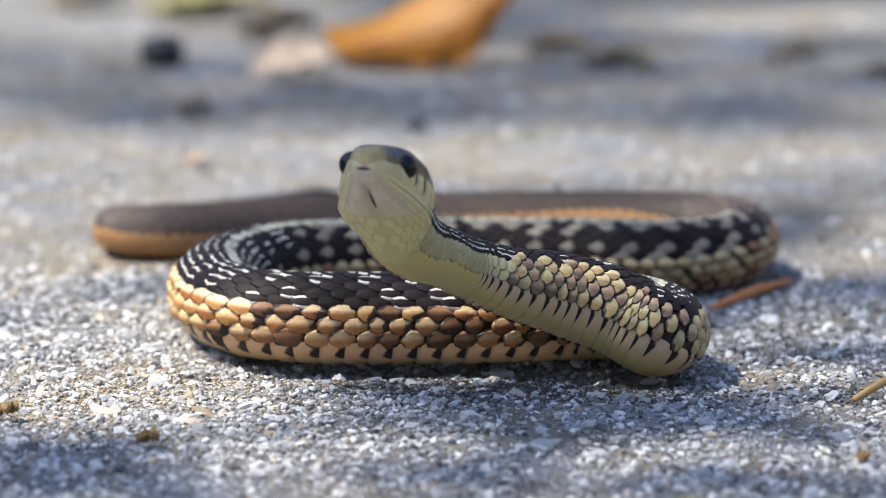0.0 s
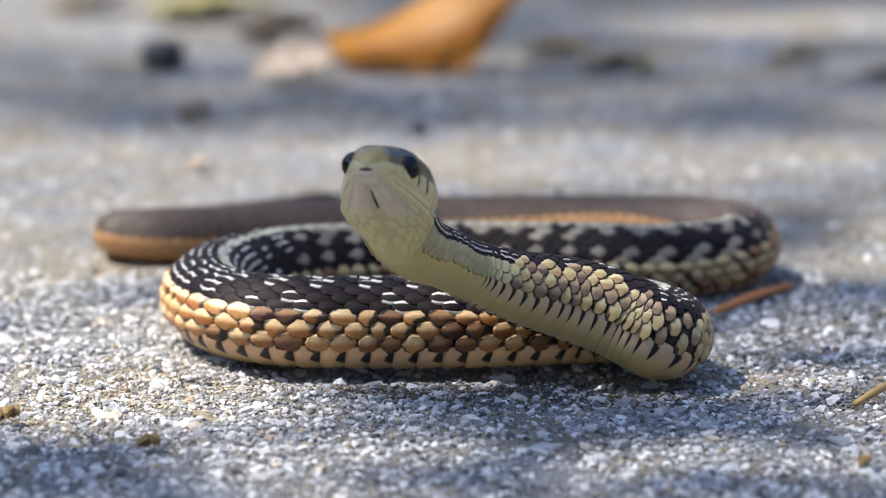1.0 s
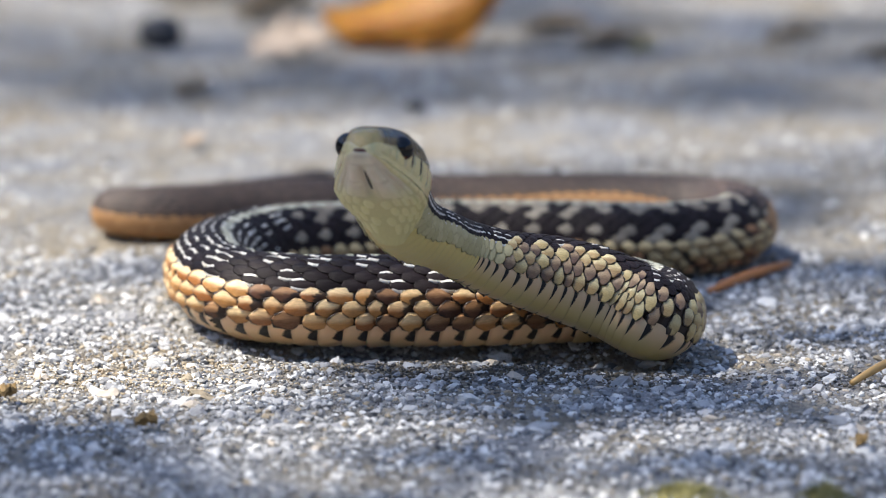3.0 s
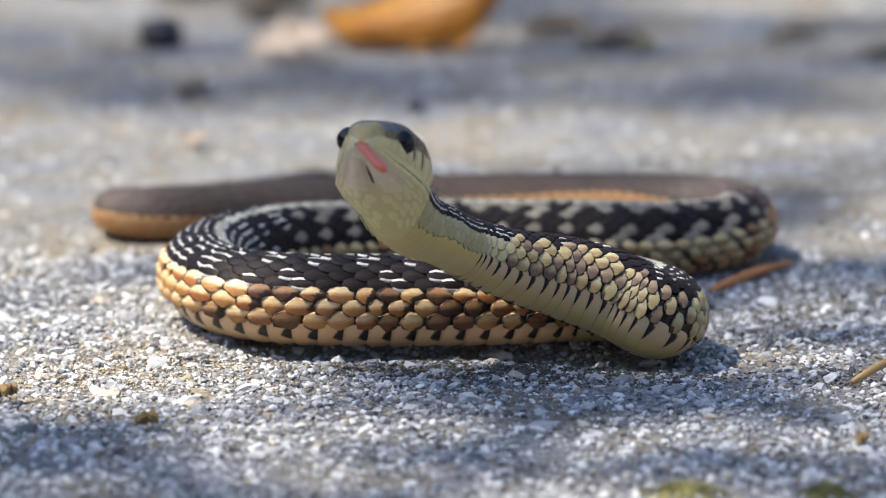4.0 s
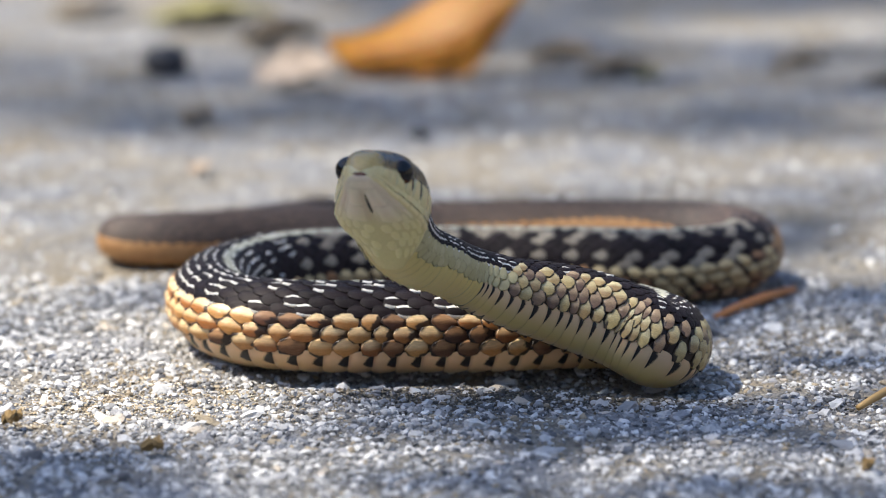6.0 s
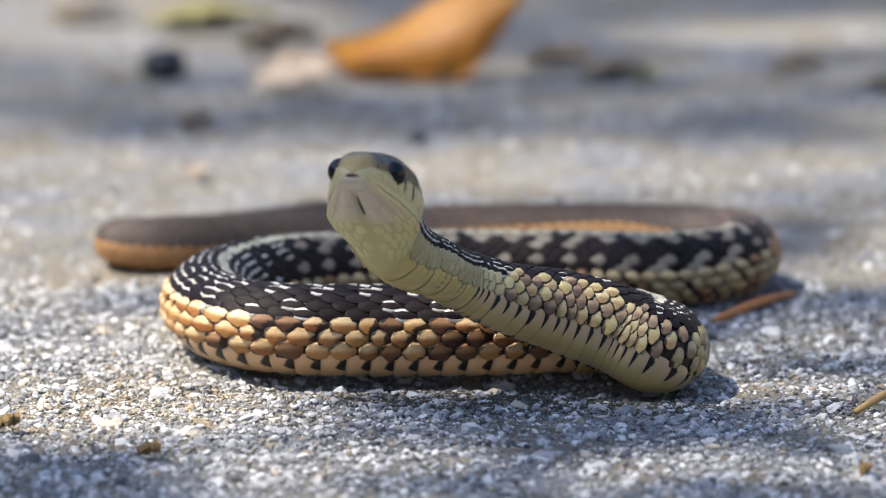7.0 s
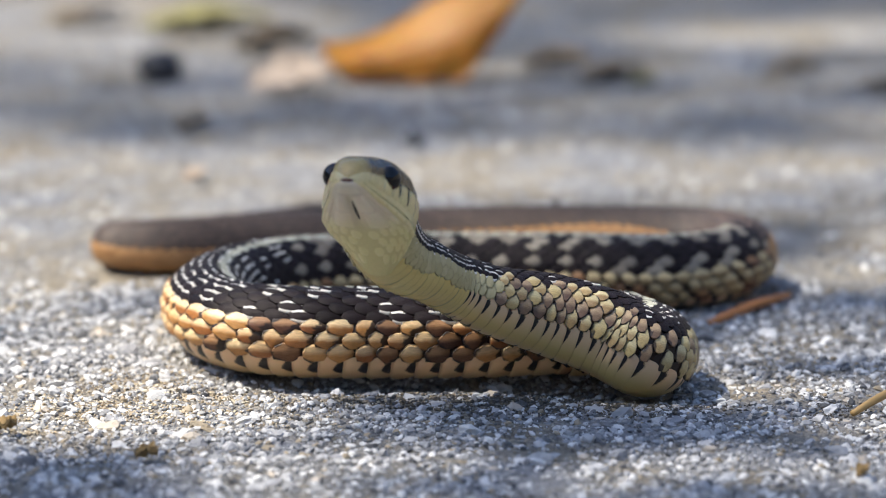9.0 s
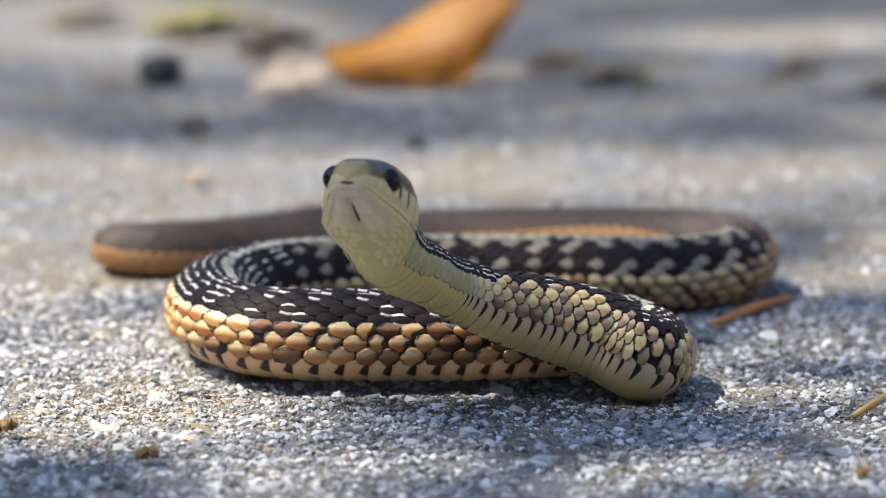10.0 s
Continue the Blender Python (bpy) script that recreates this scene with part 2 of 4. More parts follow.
def stones_mat(name, stops):
    m, nt, b = material(name)
    co = objco(nt)
    n = noise_of(nt, co, 2200.0, 4.0, 0.6)
    c = mix(nt, maths(nt, "MULTIPLY", n, 0.4), ramp(nt, chance(nt), stops, "CONSTANT"), (0.2, 0.2, 0.2))
    nt.links.new(c, b.inputs["Base Color"])
    b.inputs["Roughness"].default_value = 0.7
    bump(nt, b, n, 0.5, 0.0003)
    return m


M_STONE = stones_mat("mixed aggregate", [(0.0, (0.09, 0.09, 0.093)), (0.16, (0.24, 0.24, 0.245)), (0.38, (0.38, 0.38, 0.38)), (0.58, (0.54, 0.535, 0.53)),
                                         (0.74, (0.84, 0.83, 0.81)), (0.89, (0.42, 0.34, 0.22)), (0.95, (0.86, 0.85, 0.82))])
M_WHITE = stones_mat("pale quartz pebble", [(0.0, (0.62, 0.61, 0.60)), (0.35, (0.46, 0.46, 0.47)), (0.60, (0.80, 0.78, 0.75)), (0.80, (0.34, 0.34, 0.355)), (0.92, (0.60, 0.52, 0.42))])
M_SOIL = stones_mat("soil crumb", [(0.0, (0.035, 0.028, 0.018)), (0.5, (0.08, 0.062, 0.034)), (0.8, (0.15, 0.115, 0.06))])
M_SAND = stones_mat("ochre sand", [(0.0, (0.42, 0.33, 0.20)), (0.35, (0.58, 0.49, 0.34)), (0.6, (0.28, 0.21, 0.12)), (0.85, (0.70, 0.64, 0.52))])


# ---- mesh helpers ----
def mesh_of(name, verts, faces, mats, index=None, loc=None, smooth=True):
    me = bpy.data.meshes.new(name)
    me.from_pydata([tuple(v) for v in verts], [], faces)
    for m in mats:
        me.materials.append(m)
    if index is not None:
        me.polygons.foreach_set("material_index", index)
    if loc is not None:
        a = me.attributes.new("loc", "FLOAT_VECTOR", "POINT")
        a.data.foreach_set("vector", np.asarray(loc, dtype=np.float32).ravel())
    if smooth is not False:
        me.polygons.foreach_set("use_smooth", [True] * len(me.polygons) if smooth is True else smooth)
    me.update()
    return me


def part_of(name, me, parent, m=None, label=""):
    ob = new(name, me)
    ob.parent = parent
    if m is not None:
        ob.matrix_basis = m
    return tagged(ob, label=label)


MM = 0.001


def lathe_stick(points, radii, n=8):
    """A tapered rod of n sides through points."""
    vs, fs = [], []
    for i, p in enumerate(points):
        a, b2 = Vector(points[max(0, i - 1)]), Vector(points[min(len(points) - 1, i + 1)])
        t = (b2 - a).normalized()
        s = t.cross(Vector((0.13, 0.21, 0.97))).normalized()
        u = s.cross(t)
        for k in range(n):
            q = 2 * math.pi * k / n
            vs.append(Vector(p) + (s * math.cos(q) + u * math.sin(q)) * radii[i])
    for i in range(len(points) - 1):
        for k in range(n):
            fs.append((i * n + k, i * n + (k + 1) % n, (i + 1) * n + (k + 1) % n, (i + 1) * n + k))
    fs.append(tuple(range(n))[::-1])
    fs.append(tuple((len(points) - 1) * n + k for k in range(n)))
    return vs, fs


# ---- ground ----
def spread(lo, hi, step, far, grow=1.18):
    a = list(np.arange(lo, hi + step / 2, step))
    d, up, dn = step, [], []
    x, y = a[-1], a[0]
    while x < far:
        d *= grow
        x += d
        y -= d
        up.append(x)
        dn.append(y)
    return np.array(dn[::-1] + a + up)


def relief(x, y):
    p = Vector((x, y, 0))
    dip = 0.0024 * math.exp(-((y + 0.0405 + 0.3 * max(0.0, x - 0.008)) / 0.0058) ** 4) * math.exp(-((x - 0.004) / 0.028) ** 4)
    crust = 0.0 if y > 0.10 else 0.00034 * noise.noise(p * 620) + 0.00042 * abs(noise.noise(p * 260))
    return -dip + crust + 0.00055 * noise.noise(p * 90) + 0.0016 * noise.noise(p * 9) * min(1, max(0, (y - 0.06) * 8))


def make_ground():
    xs, ys = spread(-0.070, 0.070, 0.0005, 90.0, 1.13), spread(-0.125, 0.03, 0.0005, 90.0, 1.09)
    vs = [(x, y, relief(x, y) - 0.0002) for y in ys for x in xs]
    nx = len(xs)
    fs = [(j * nx + i, j * nx + i + 1, (j + 1) * nx + i + 1, (j + 1) * nx + i) for j in range(len(ys) - 1) for i in range(nx - 1)]
    g = new("ground", mesh_of("ground", vs, fs, [M_CONC]))
    return tagged(g, "rough grey weathered concrete with exposed pale aggregate", "ground", kind="structure")


ground = make_ground()

ICO = bmesh.new()
bmesh.ops.create_icosphere(ICO, subdivisions=1, radius=1.0)
ICO_V = np.array([v.co[:] for v in ICO.verts])
ICO_F = [tuple(v.index for v in f.verts) for f in ICO.faces]
ICO.free()
ICO2 = bmesh.new()
bmesh.ops.create_icosphere(ICO2, subdivisions=2, radius=1.0)
ICO2_V = np.array([v.co[:] for v in ICO2.verts])
ICO2_F = [tuple(v.index for v in f.verts) for f in ICO2.faces]
ICO2.free()


def grit(name, places, lo, hi, power, sunk, mat, label, seed):
    """Loose and half-sunk aggregate, joined."""
    rng = np.random.default_rng(seed)
    count = len(places)
    r = lo + (hi - lo) * rng.random(count) ** power
    vs, fs = [], []
    for i, (x, y) in enumerate(places):
        q = rng.normal(size=(3, 3))
        q, _ = np.linalg.qr(q)
        v = ICO_V * (1 + rng.uniform(-0.28, 0.28, (len(ICO_V), 1)))
        v = (v * (r[i] * rng.uniform((0.8, 0.6, 0.5), (1.3, 1.0, 0.8)))) @ q
        v[:, 2] *= 0.75
        v += (x, y, relief(x, y) - r[i] * rng.uniform(*sunk))
        k = len(vs)
        vs.extend(v.tolist())
        fs.extend([(a + k, b + k, c + k) for a, b, c in ICO_F])
    ob = new(name, mesh_of(name, vs, fs, [mat], smooth=False))
    return tagged(ob, label, "gravel", kind="stuff")


def evenly(count, x0, x1, y0, y1, seed):
    """Places all over a field, thicker in some spots than in others."""
    rng = np.random.default_rng(seed)
    out = []
    while len(out) < count:
        x, y = rng.uniform(x0, x1), rng.uniform(y0, y1)
        if noise.noise(Vector((x * 130, y * 130, seed))) + 0.6 * noise.noise(Vector((x * 45, y * 45, seed + 5.0))) > rng.uniform(-0.75, 0.45):
            out.append((x, y))
    return out


def heaped(heaps, seed):
    """Places gathered in patches: count, middle and spread of each."""
    rng = np.random.default_rng(seed)
    return np.vstack([np.c_[rng.normal(x, a, n), rng.normal(y, b, n)] for n, x, y, a, b in heaps])


grit("grit", evenly(37000, -0.072, 0.072, -0.122, 0.025, 3), 0.00013, 0.00080, 2.8, (-0.1, 0.5), M_STONE, "tiny grey and white grit set in the concrete", 3)
grit("gravel", evenly(9000, -0.11, 0.11, 0.02, 0.30, 4), 0.00030, 0.0011, 3.0, (0.0, 0.6), M_STONE, "small grey and white aggregate in the concrete", 4)
grit("stone_chips", evenly(2600, -0.072, 0.072, -0.122, 0.03, 8), 0.00045, 0.00135, 2.3, (0.15, 0.6), M_WHITE, "pale and grey stone chips set in the concrete", 8)
grit("soil_crumbs", heaped([(1500, 0.010, -0.053, 0.009, 0.0035), (900, 0.026, -0.056, 0.006, 0.003), (700, -0.008, -0.052, 0.008, 0.002), (450, -0.028, -0.046, 0.006, 0.0022), (160, 0.052, -0.057, 0.002, 0.003)], 6),
     0.00010, 0.00038, 1.6, (-0.1, 0.4), M_SOIL, "dark brown crumbs of soil beside the snake", 6)
grit("sand", heaped([(700, -0.0385, -0.0415, 0.004, 0.004), (900, -0.047, -0.055, 0.007, 0.004), (700, -0.033, -0.060, 0.008, 0.005), (1300, -0.016, -0.0495, 0.012, 0.0022), (260, -0.054, -0.070, 0.003, 0.002), (300, -0.036, -0.083, 0.006, 0.004)], 7),
     0.00010, 0.00034, 1.6, (-0.1, 0.4), M_SAND, "pale ochre sand and dry crumbs on the concrete", 7)


def set_stones():
    """Larger pieces of aggregate, half sunk in the concrete near the snake."""
    rng = random.Random(5)
    shapes = []
    for k in range(7):
        d = [1 + 0.50 * noise.noise(Vector(p) * 1.4 + Vector((k * 5.3, 0, 0))) + 0.22 * noise.noise(Vector(p) * 4.0 + Vector((k * 3.1, 0, 0))) for p in ICO2_V]
        shapes.append(mesh_of("stone", (ICO2_V * np.array(d)[:, None]).tolist(), ICO2_F, [M_STONE if k in (2, 5) else M_WHITE], smooth=False))
    for k in range(290):
        x, y = rng.uniform(-0.066, 0.066), rng.uniform(-0.112, -0.002)
        r = 0.00055 + 0.0011 * rng.random() ** 2.4
        ob = part_of("stone", shapes[k % 7], ground, pose(x, y, relief(x, y) - r * rng.uniform(0.0, 0.35), rng.uniform(-25, 25), rng.uniform(-25, 25), rng.uniform(0, 360))
                     @ Matrix.Diagonal((r * rng.uniform(0.9, 1.5), r * rng.uniform(0.7, 1.1), r * rng.uniform(0.45, 0.75), 1)))


set_stones()

# ---- the snake ----
# Stations of its middle line, in mm: x, y, z, radius, and how far its back leans in x and y for one part up.
NECK = [(-6.3, -62.8, 26.6, 5.1, 0.11, 0.50), (-4.9, -61.4, 23.2, 4.95, 0.4, 1.1), (-2.8, -59.6, 20.8, 4.5, 0.6, 1.8),
        (0.0, -57.2, 19.2, 4.1, 0.7, 2.3), (3.4, -53.7, 17.0, 4.1, 0.6, 1.9), (8.7, -51.5, 14.5, 4.7, 0.4, 1.3),
        (16.3, -48.7, 12.0, 5.6, 0.25, 1.05), (23.2, -48.4, 9.6, 5.95, 0.2, 0.95), (28.6, -49.0, 6.9, 6.1, 0.1, 0.8)]
COIL = [(29.9, -43.2, 6.2, 6.2, -0.1, 0.6), (25.6, -36.6, 6.2, 6.2, 0.0, 0.4), (19.3, -35.4, 6.3, 6.2, 0.0, 0.3),
        (12.5, -36.5, 6.3, 6.25, 0.0, 0.3), (5.0, -37.4, 6.3, 6.3, 0.0, 0.3), (-7.0, -37.7, 6.3, 6.35, 0.0, 0.3),
        (-20.0, -37.0, 6.3, 6.3, 0.05, 0.32), (-28.6, -32.2, 6.2, 6.2, 0.30, 0.28), (-33.0, -20.5, 6.1, 6.1, 0.40, 0.0),
        (-31.3, -6.0, 5.9, 5.9, 0.25, -0.12), (-24.0, 4.0, 5.8, 5.8, 0.05, -0.14)]
MID = [(-14.0, 9.6, 5.6, 5.6, 0, -0.10), (1.3, 12.0, 5.5, 5.5, 0, -0.06), (18.1, 11.4, 5.5, 5.5, 0, -0.04),
       (34.0, 10.2, 5.5, 5.5, -0.10, -0.02), (41.9, 14.0, 5.5, 5.5, -0.22, 0.05), (44.8, 24.0, 5.4, 5.4, -0.28, 0.0)]
REAR = [(40.8, 33.8, 5.1, 5.1, -0.1, 0.0), (27.6, 39.6, 4.8, 4.8, 0, 0.30), (10.2, 41.8, 4.6, 4.6, 0, 0.12),
        (-7.4, 41.6, 4.4, 4.4, 0, 0.0), (-24.8, 39.8, 4.2, 4.2, 0, -0.1), (-42.8, 37.2, 4.0, 4.0, 0, -0.05),
        (-50.0, 41.0, 3.6, 3.6, 0.1, 0.0)]
TAIL = [(-48.2, 46.6, 3.2, 3.2, 0.0, 0.0), (-38.0, 51.5, 3.0, 3.0, 0, 0), (-28.0, 64.0, 2.4, 2.4, 0, 0), (-20.5, 79.0, 1.6, 1.6, 0, 0),
        (-17.3, 90.0, 0.5, 0.5, 0, 0)]
STATIONS = np.array(NECK + COIL + MID + REAR + TAIL, float)


def glide(stations, n=24):
    """A smooth line (centripetal Catmull-Rom) through stations, n steps each."""
    p = np.vstack([2 * stations[0] - stations[1], stations, 2 * stations[-1] - stations[-2]])
    out = []
    for i in range(1, len(p) - 2):
        k = [0.0]
        for a in range(3):
            k.append(k[-1] + max(1e-6, np.linalg.norm(p[i + a][:3] - p[i + a - 1][:3])) ** 0.5)
        for t in np.linspace(k[1], k[2], n, endpoint=False):
            a1, a2, a3 = ((k[j + 1] - t) / (k[j + 1] - k[j]) * p[i + j - 1] + (t - k[j]) / (k[j + 1] - k[j]) * p[i + j] for j in range(3))
            b1 = (k[2] - t) / (k[2] - k[0]) * a1 + (t - k[0]) / (k[2] - k[0]) * a2
            b2 = (k[3] - t) / (k[3] - k[1]) * a2 + (t - k[1]) / (k[3] - k[1]) * a3
            out.append((k[2] - t) / (k[2] - k[1]) * b1 + (t - k[1]) / (k[2] - k[1]) * b2)
    out.append(stations[-1])
    return np.array(out)


LINE = glide(STATIONS)
ARC = np.r_[0, np.cumsum(np.linalg.norm(np.diff(LINE[:, :3], axis=0), axis=1))]
S_END = ARC[-1]


def arc_at(index):
    return ARC[index * 24]


S_COIL, S_MID, S_REAR, S_TAIL = (arc_at(len(NECK)), arc_at(len(NECK + COIL)), arc_at(len(NECK + COIL + MID)),
                                 arc_at(len(NECK + COIL + MID + REAR)))


S_DIM = arc_at(len(NECK) + 4) + 6
S_BEND = arc_at(len(NECK) + 8)


def spine(s):
    """Middle point, radius, tangent (towards the tail), back and side directions at arc length s, in mm."""
    s = min(max(s, 0.0), S_END)
    row = np.array([np.interp(s, ARC, LINE[:, c]) for c in range(6)])
    e = 0.6
    a = np.array([np.interp(max(0, s - e), ARC, LINE[:, c]) for c in range(3)])
    b = np.array([np.interp(min(S_END, s + e), ARC, LINE[:, c]) for c in range(3)])
    t = (b - a) / np.linalg.norm(b - a)
    d = np.array([row[4], row[5], 1.0])
    d = d - t * (d @ t)
    d /= np.linalg.norm(d)
    return row[:3], row[3], t, d, np.cross(d, t)


def flesh(s, deg, lift=0.0):
    """A point of the body's surface: deg degrees round from the back; the belly is a little flat."""
    c, r, t, d, w = spine(s)
    a = radians(deg)
    flat = 1.0 - 0.07 * max(0.0, -math.cos(a)) ** 2
    rr = r * flat + lift
    return c + rr * (d * math.cos(a) + w * math.sin(a))


HALF = 128.0
ROW_AT, acc = {0: 0.0}, 6.2
for k_row in range(1, 10):
    wide = 12.4 if k_row < 7 else (14.5, 16.0, 17.0)[k_row - 7]
    ROW_AT[k_row], ROW_AT[-k_row] = acc + wide / 2, -(acc + wide / 2)
    acc += wide
ROW_W = {k_row: (12.4 if abs(k_row) < 7 else (14.5, 16.0, 17.0)[abs(k_row) - 7]) for k_row in ROW_AT}

RINGS, s_now = [], 0.5
while s_now < S_END - 1.0:
    r_now = np.interp(s_now, ARC, LINE[:, 3])
    reach_now = 4.5 if 30 < s_now < S_COIL + 12 else 1.5
    bend = np.linalg.norm(spine(s_now + 1.0 + reach_now)[2] - spine(s_now + 1.0 - reach_now)[2]) / (2 * reach_now)
    step = max(0.9, (0.28 + (0.16 if s_now > S_MID else 0.24 if s_now > S_COIL + 12 else 0.23) * min(1.0, max(0.0, (s_now - 14.0) / 16.0))) * r_now / (1 + (0.45 if s_now > S_COIL + 12 else 2.6 if s_now > S_COIL - 15 else 1.5) * r_now * bend))
    RINGS.append((s_now + step / 2, step))
    s_now += step

SHIELD = [(-0.48, 0.0), (-0.43, 0.29), (-0.19, 0.47), (0.19, 0.49), (0.46, 0.32), (0.53, 0.0)]
OUTLINE = SHIELD + [(x, -y) for x, y in SHIELD[-2:0:-1]]


def shield(inner=0.86, dome=0.15, tilt=0.17, keel=0.06, worn=0.0, seed=0):
    """One keeled scale of unit length and width: sunk in front, raised and rounded behind, its rim more or less uneven."""
    rng = random.Random(seed)
    out = [(u + worn * rng.uniform(-1, 1), v + worn * rng.uniform(-1, 1)) for u, v in OUTLINE]
    n = len(out)
    h = lambda u: -0.03 + tilt * (u + 0.5)
    ring0 = [(u * 1.02, v * 1.02, h(u) - 0.30) for u, v in out]
    vs = list(ring0)
    for ru, rv in ((1.0, 1.0), (0.90, inner), (0.60, min(0.56, inner * 0.8))):
        vs += [(u * ru, v * rv, h(u * ru) - 0.04 + dome * (1 - (0.4 * ru + 0.6 * rv) ** 2.4) + (keel * (1.05 - ru) if abs(OUTLINE[k][1]) < 0.01 else 0.0)) for k, (u, v) in enumerate(out)]
    vs.append((0.0, 0.0, h(0) - 0.04 + dome + keel))
    fs, where = [], []
    for a in range(3):
        for k in range(n):
            k2 = (k + 1) % n
            fs.append((a * n + k, (a + 1) * n + k, (a + 1) * n + k2, a * n + k2))
            where.append(a)
    for k in range(n):
        fs.append((3 * n + k, 4 * n, 3 * n + (k + 1) % n))
        where.append(3)
    mids = [sum(OUTLINE[j % n][1] for j in (k, k + 1)) / 2 for k in range(n)] * 4
    return np.array(vs), [f[::-1] for f in fs], where, mids


_, SH_F, SH_W, SH_M = shield()
SH_S = [w > 0 for w in SH_W]
KEELED = [shield(0.88, 0.075, 0.27, 0.055, 0.075, k)[0] for k in range(6)]
FLAT = [shield(0.86, 0.06, 0.11, 0.03, 0.02, k)[0] for k in range(2)]
SKINNED = [shield(0.62, 0.07, 0.13, 0.03, 0.03, k)[0] for k in range(3)]


def scale_shape(kind, turn):
    """The shape for a kind of scale, one of a few alike ones by turns."""
    shapes = SKINNED if kind == FLECKED else FLAT if kind in (BLACK, STRIPE, CHECK) else KEELED
    return shapes[turn % len(shapes)]


SCALE_MATS = [M_BLACK, M_FLECK, M_STRIPE, M_BROWN, M_OLIVE, M_UMBER, M_TAN, M_DUSK, M_ORANGE, M_CREAM, M_PALECHECK, M_MAUVE]
BLACK, FLECKED, STRIPE, BROWN, OLIVE, UMBER, TAN, DUSK, ORANGE, CREAM, CHECK, MAUVE = range(12)
SHARED = {}


def scale_index(kind):
    """Material of each face; a flecked scale is black with pale skin along both sides."""
    if kind != FLECKED:
        return [kind] * len(SH_F)
    return [FLECKED if w <= 1 and abs(m) > 0.376 else BLACK for w, m in zip(SH_W, SH_M)]


def shared_scale(kind, side, turn):
    key = kind, side, turn % 12
    if key not in SHARED:
        v = scale_shape(kind, turn)
        # y flips by side, so the painted highlight lies towards the back
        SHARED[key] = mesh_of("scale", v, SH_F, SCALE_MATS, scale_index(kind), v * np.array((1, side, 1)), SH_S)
    return SHARED[key]


def colour(i, k, s):
    a = abs(k)
    rnd = random.Random(i * 131 + k * 17).random()
    if s > S_MID + 62:
        return DUSK if a < (7 if s > S_TAIL - 50 else 6) else ORANGE
    if a == 0:
        return STRIPE
    if a < 7 and not (a == 6 and s < S_COIL and rnd < 0.6):
        if s < 24:
            return FLECKED if a > 4 and rnd < 0.6 else BLACK
        lower = a >= 4
        pale = (i + (1 if lower else 0)) % 2 == 0
        if s < S_COIL:
            return FLECKED if pale and rnd < 0.45 else BLACK
        # denser flecks round the left bend, partly in place of sun glints
        if abs(s - S_BEND) < 15 and rnd < 0.45:
            return FLECKED
        if s > S_MID - 14:
            return CHECK if (a == 2 and i % 2 == 0) or (a == 5 and i % 2) or (a in (3, 6) and i % 2 and rnd < 0.4) or a == 1 and rnd < 0.65 else BLACK
        if rnd > (0.8 if s < S_BEND + 14 else 0.45):
            return BLACK
        return FLECKED if pale else BLACK
    if s < 22:
        return CREAM if a > 7 else FLECKED
    if s < S_COIL + 16:
        return MAUVE if noise.noise(Vector((i * 0.6, k * 0.8, 9.0))) + 0.8 * (rnd - 0.5) > 0.07 else OLIVE
    if s < S_MID - 12:
        patch = noise.noise(Vector((i * 0.45, k * 0.7, 3.0))) + 0.7 * (rnd - 0.5)
        return UMBER if patch > (0.13 if s < S_DIM else 0.40) else BROWN
    return TAN if rnd < 0.8 else UMBER


def seat(s, step, k, centre, wide, long):
    """Where a scale sits: its matrix in its segment's space."""
    deg = ROW_AT[k]
    w = ROW_W[k]
    p = flesh(s, deg)
    along = flesh(s + step / 2, deg) - flesh(s - step / 2, deg)
    across = flesh(s, deg + w / 2) - flesh(s, deg - w / 2)
    length, width = np.linalg.norm(along), np.linalg.norm(across)
    length = min(max(length, 0.35 * step), 1.7 * step)
    if along @ spine(s)[2] < 0.48 * step:
        return None, None
    x = along / np.linalg.norm(along)
    y = across - x * (across @ x)
    y /= np.linalg.norm(y)
    z = np.cross(x, y)
    m = Matrix.Identity(4)
    for r in range(3):
        m[r][0], m[r][1], m[r][2] = x[r] * length * long * MM, y[r] * width * wide * MM, z[r] * min(length, 3.2) * MM
        m[r][3] = (p[r] - centre[r]) * MM
    return m, z


snake = new("garter_snake")
tagged(snake, "coiled striped garter snake, black and tan with raised cream throat", "snake")
SEGMENTS = []


def scute_mesh(s, step, centre, mat):
    """One belly plate from flank to flank, with a raised hind lip."""
    nu, nv = 7, 28
    vs, loc = [], []
    lip = [-0.5, -0.3, -0.05, 0.2, 0.4, 0.52, 0.54]
    up = [-0.22, 0.04, 0.20, 0.27, 0.24, 0.08, -0.25]
    for a in range(nu):
        for b in range(nv + 1):
            q = b / nv
            crown = 6.0 * math.cos(math.pi * min(0.5, abs(lip[a] - 0.05)))
            deg = HALF + 3.0 - crown + q * (360 - 2 * HALF - 6.0 + 2 * crown)
            edge = min(q, 1 - q) * 104.0
            bulge = 0.15 * max(0.0, 1 - edge / 9.0)
            slant = 0.10 * max(0.0, 1 - edge / 40.0)
            vs.append((flesh(s + (lip[a] - slant) * step * 1.06, deg, up[a] * (step / 3.0) * (0.75 if s > S_COIL + 14 else 0.22) - bulge) - centre) * MM)
            loc.append((lip[a], edge, 0.13 * (s % 7)))
    fs = [(a * (nv + 1) + b, a * (nv + 1) + b + 1, (a + 1) * (nv + 1) + b + 1, (a + 1) * (nv + 1) + b) for a in range(nu - 1) for b in range(nv)]
    return vs, [f[::-1] for f in fs], loc


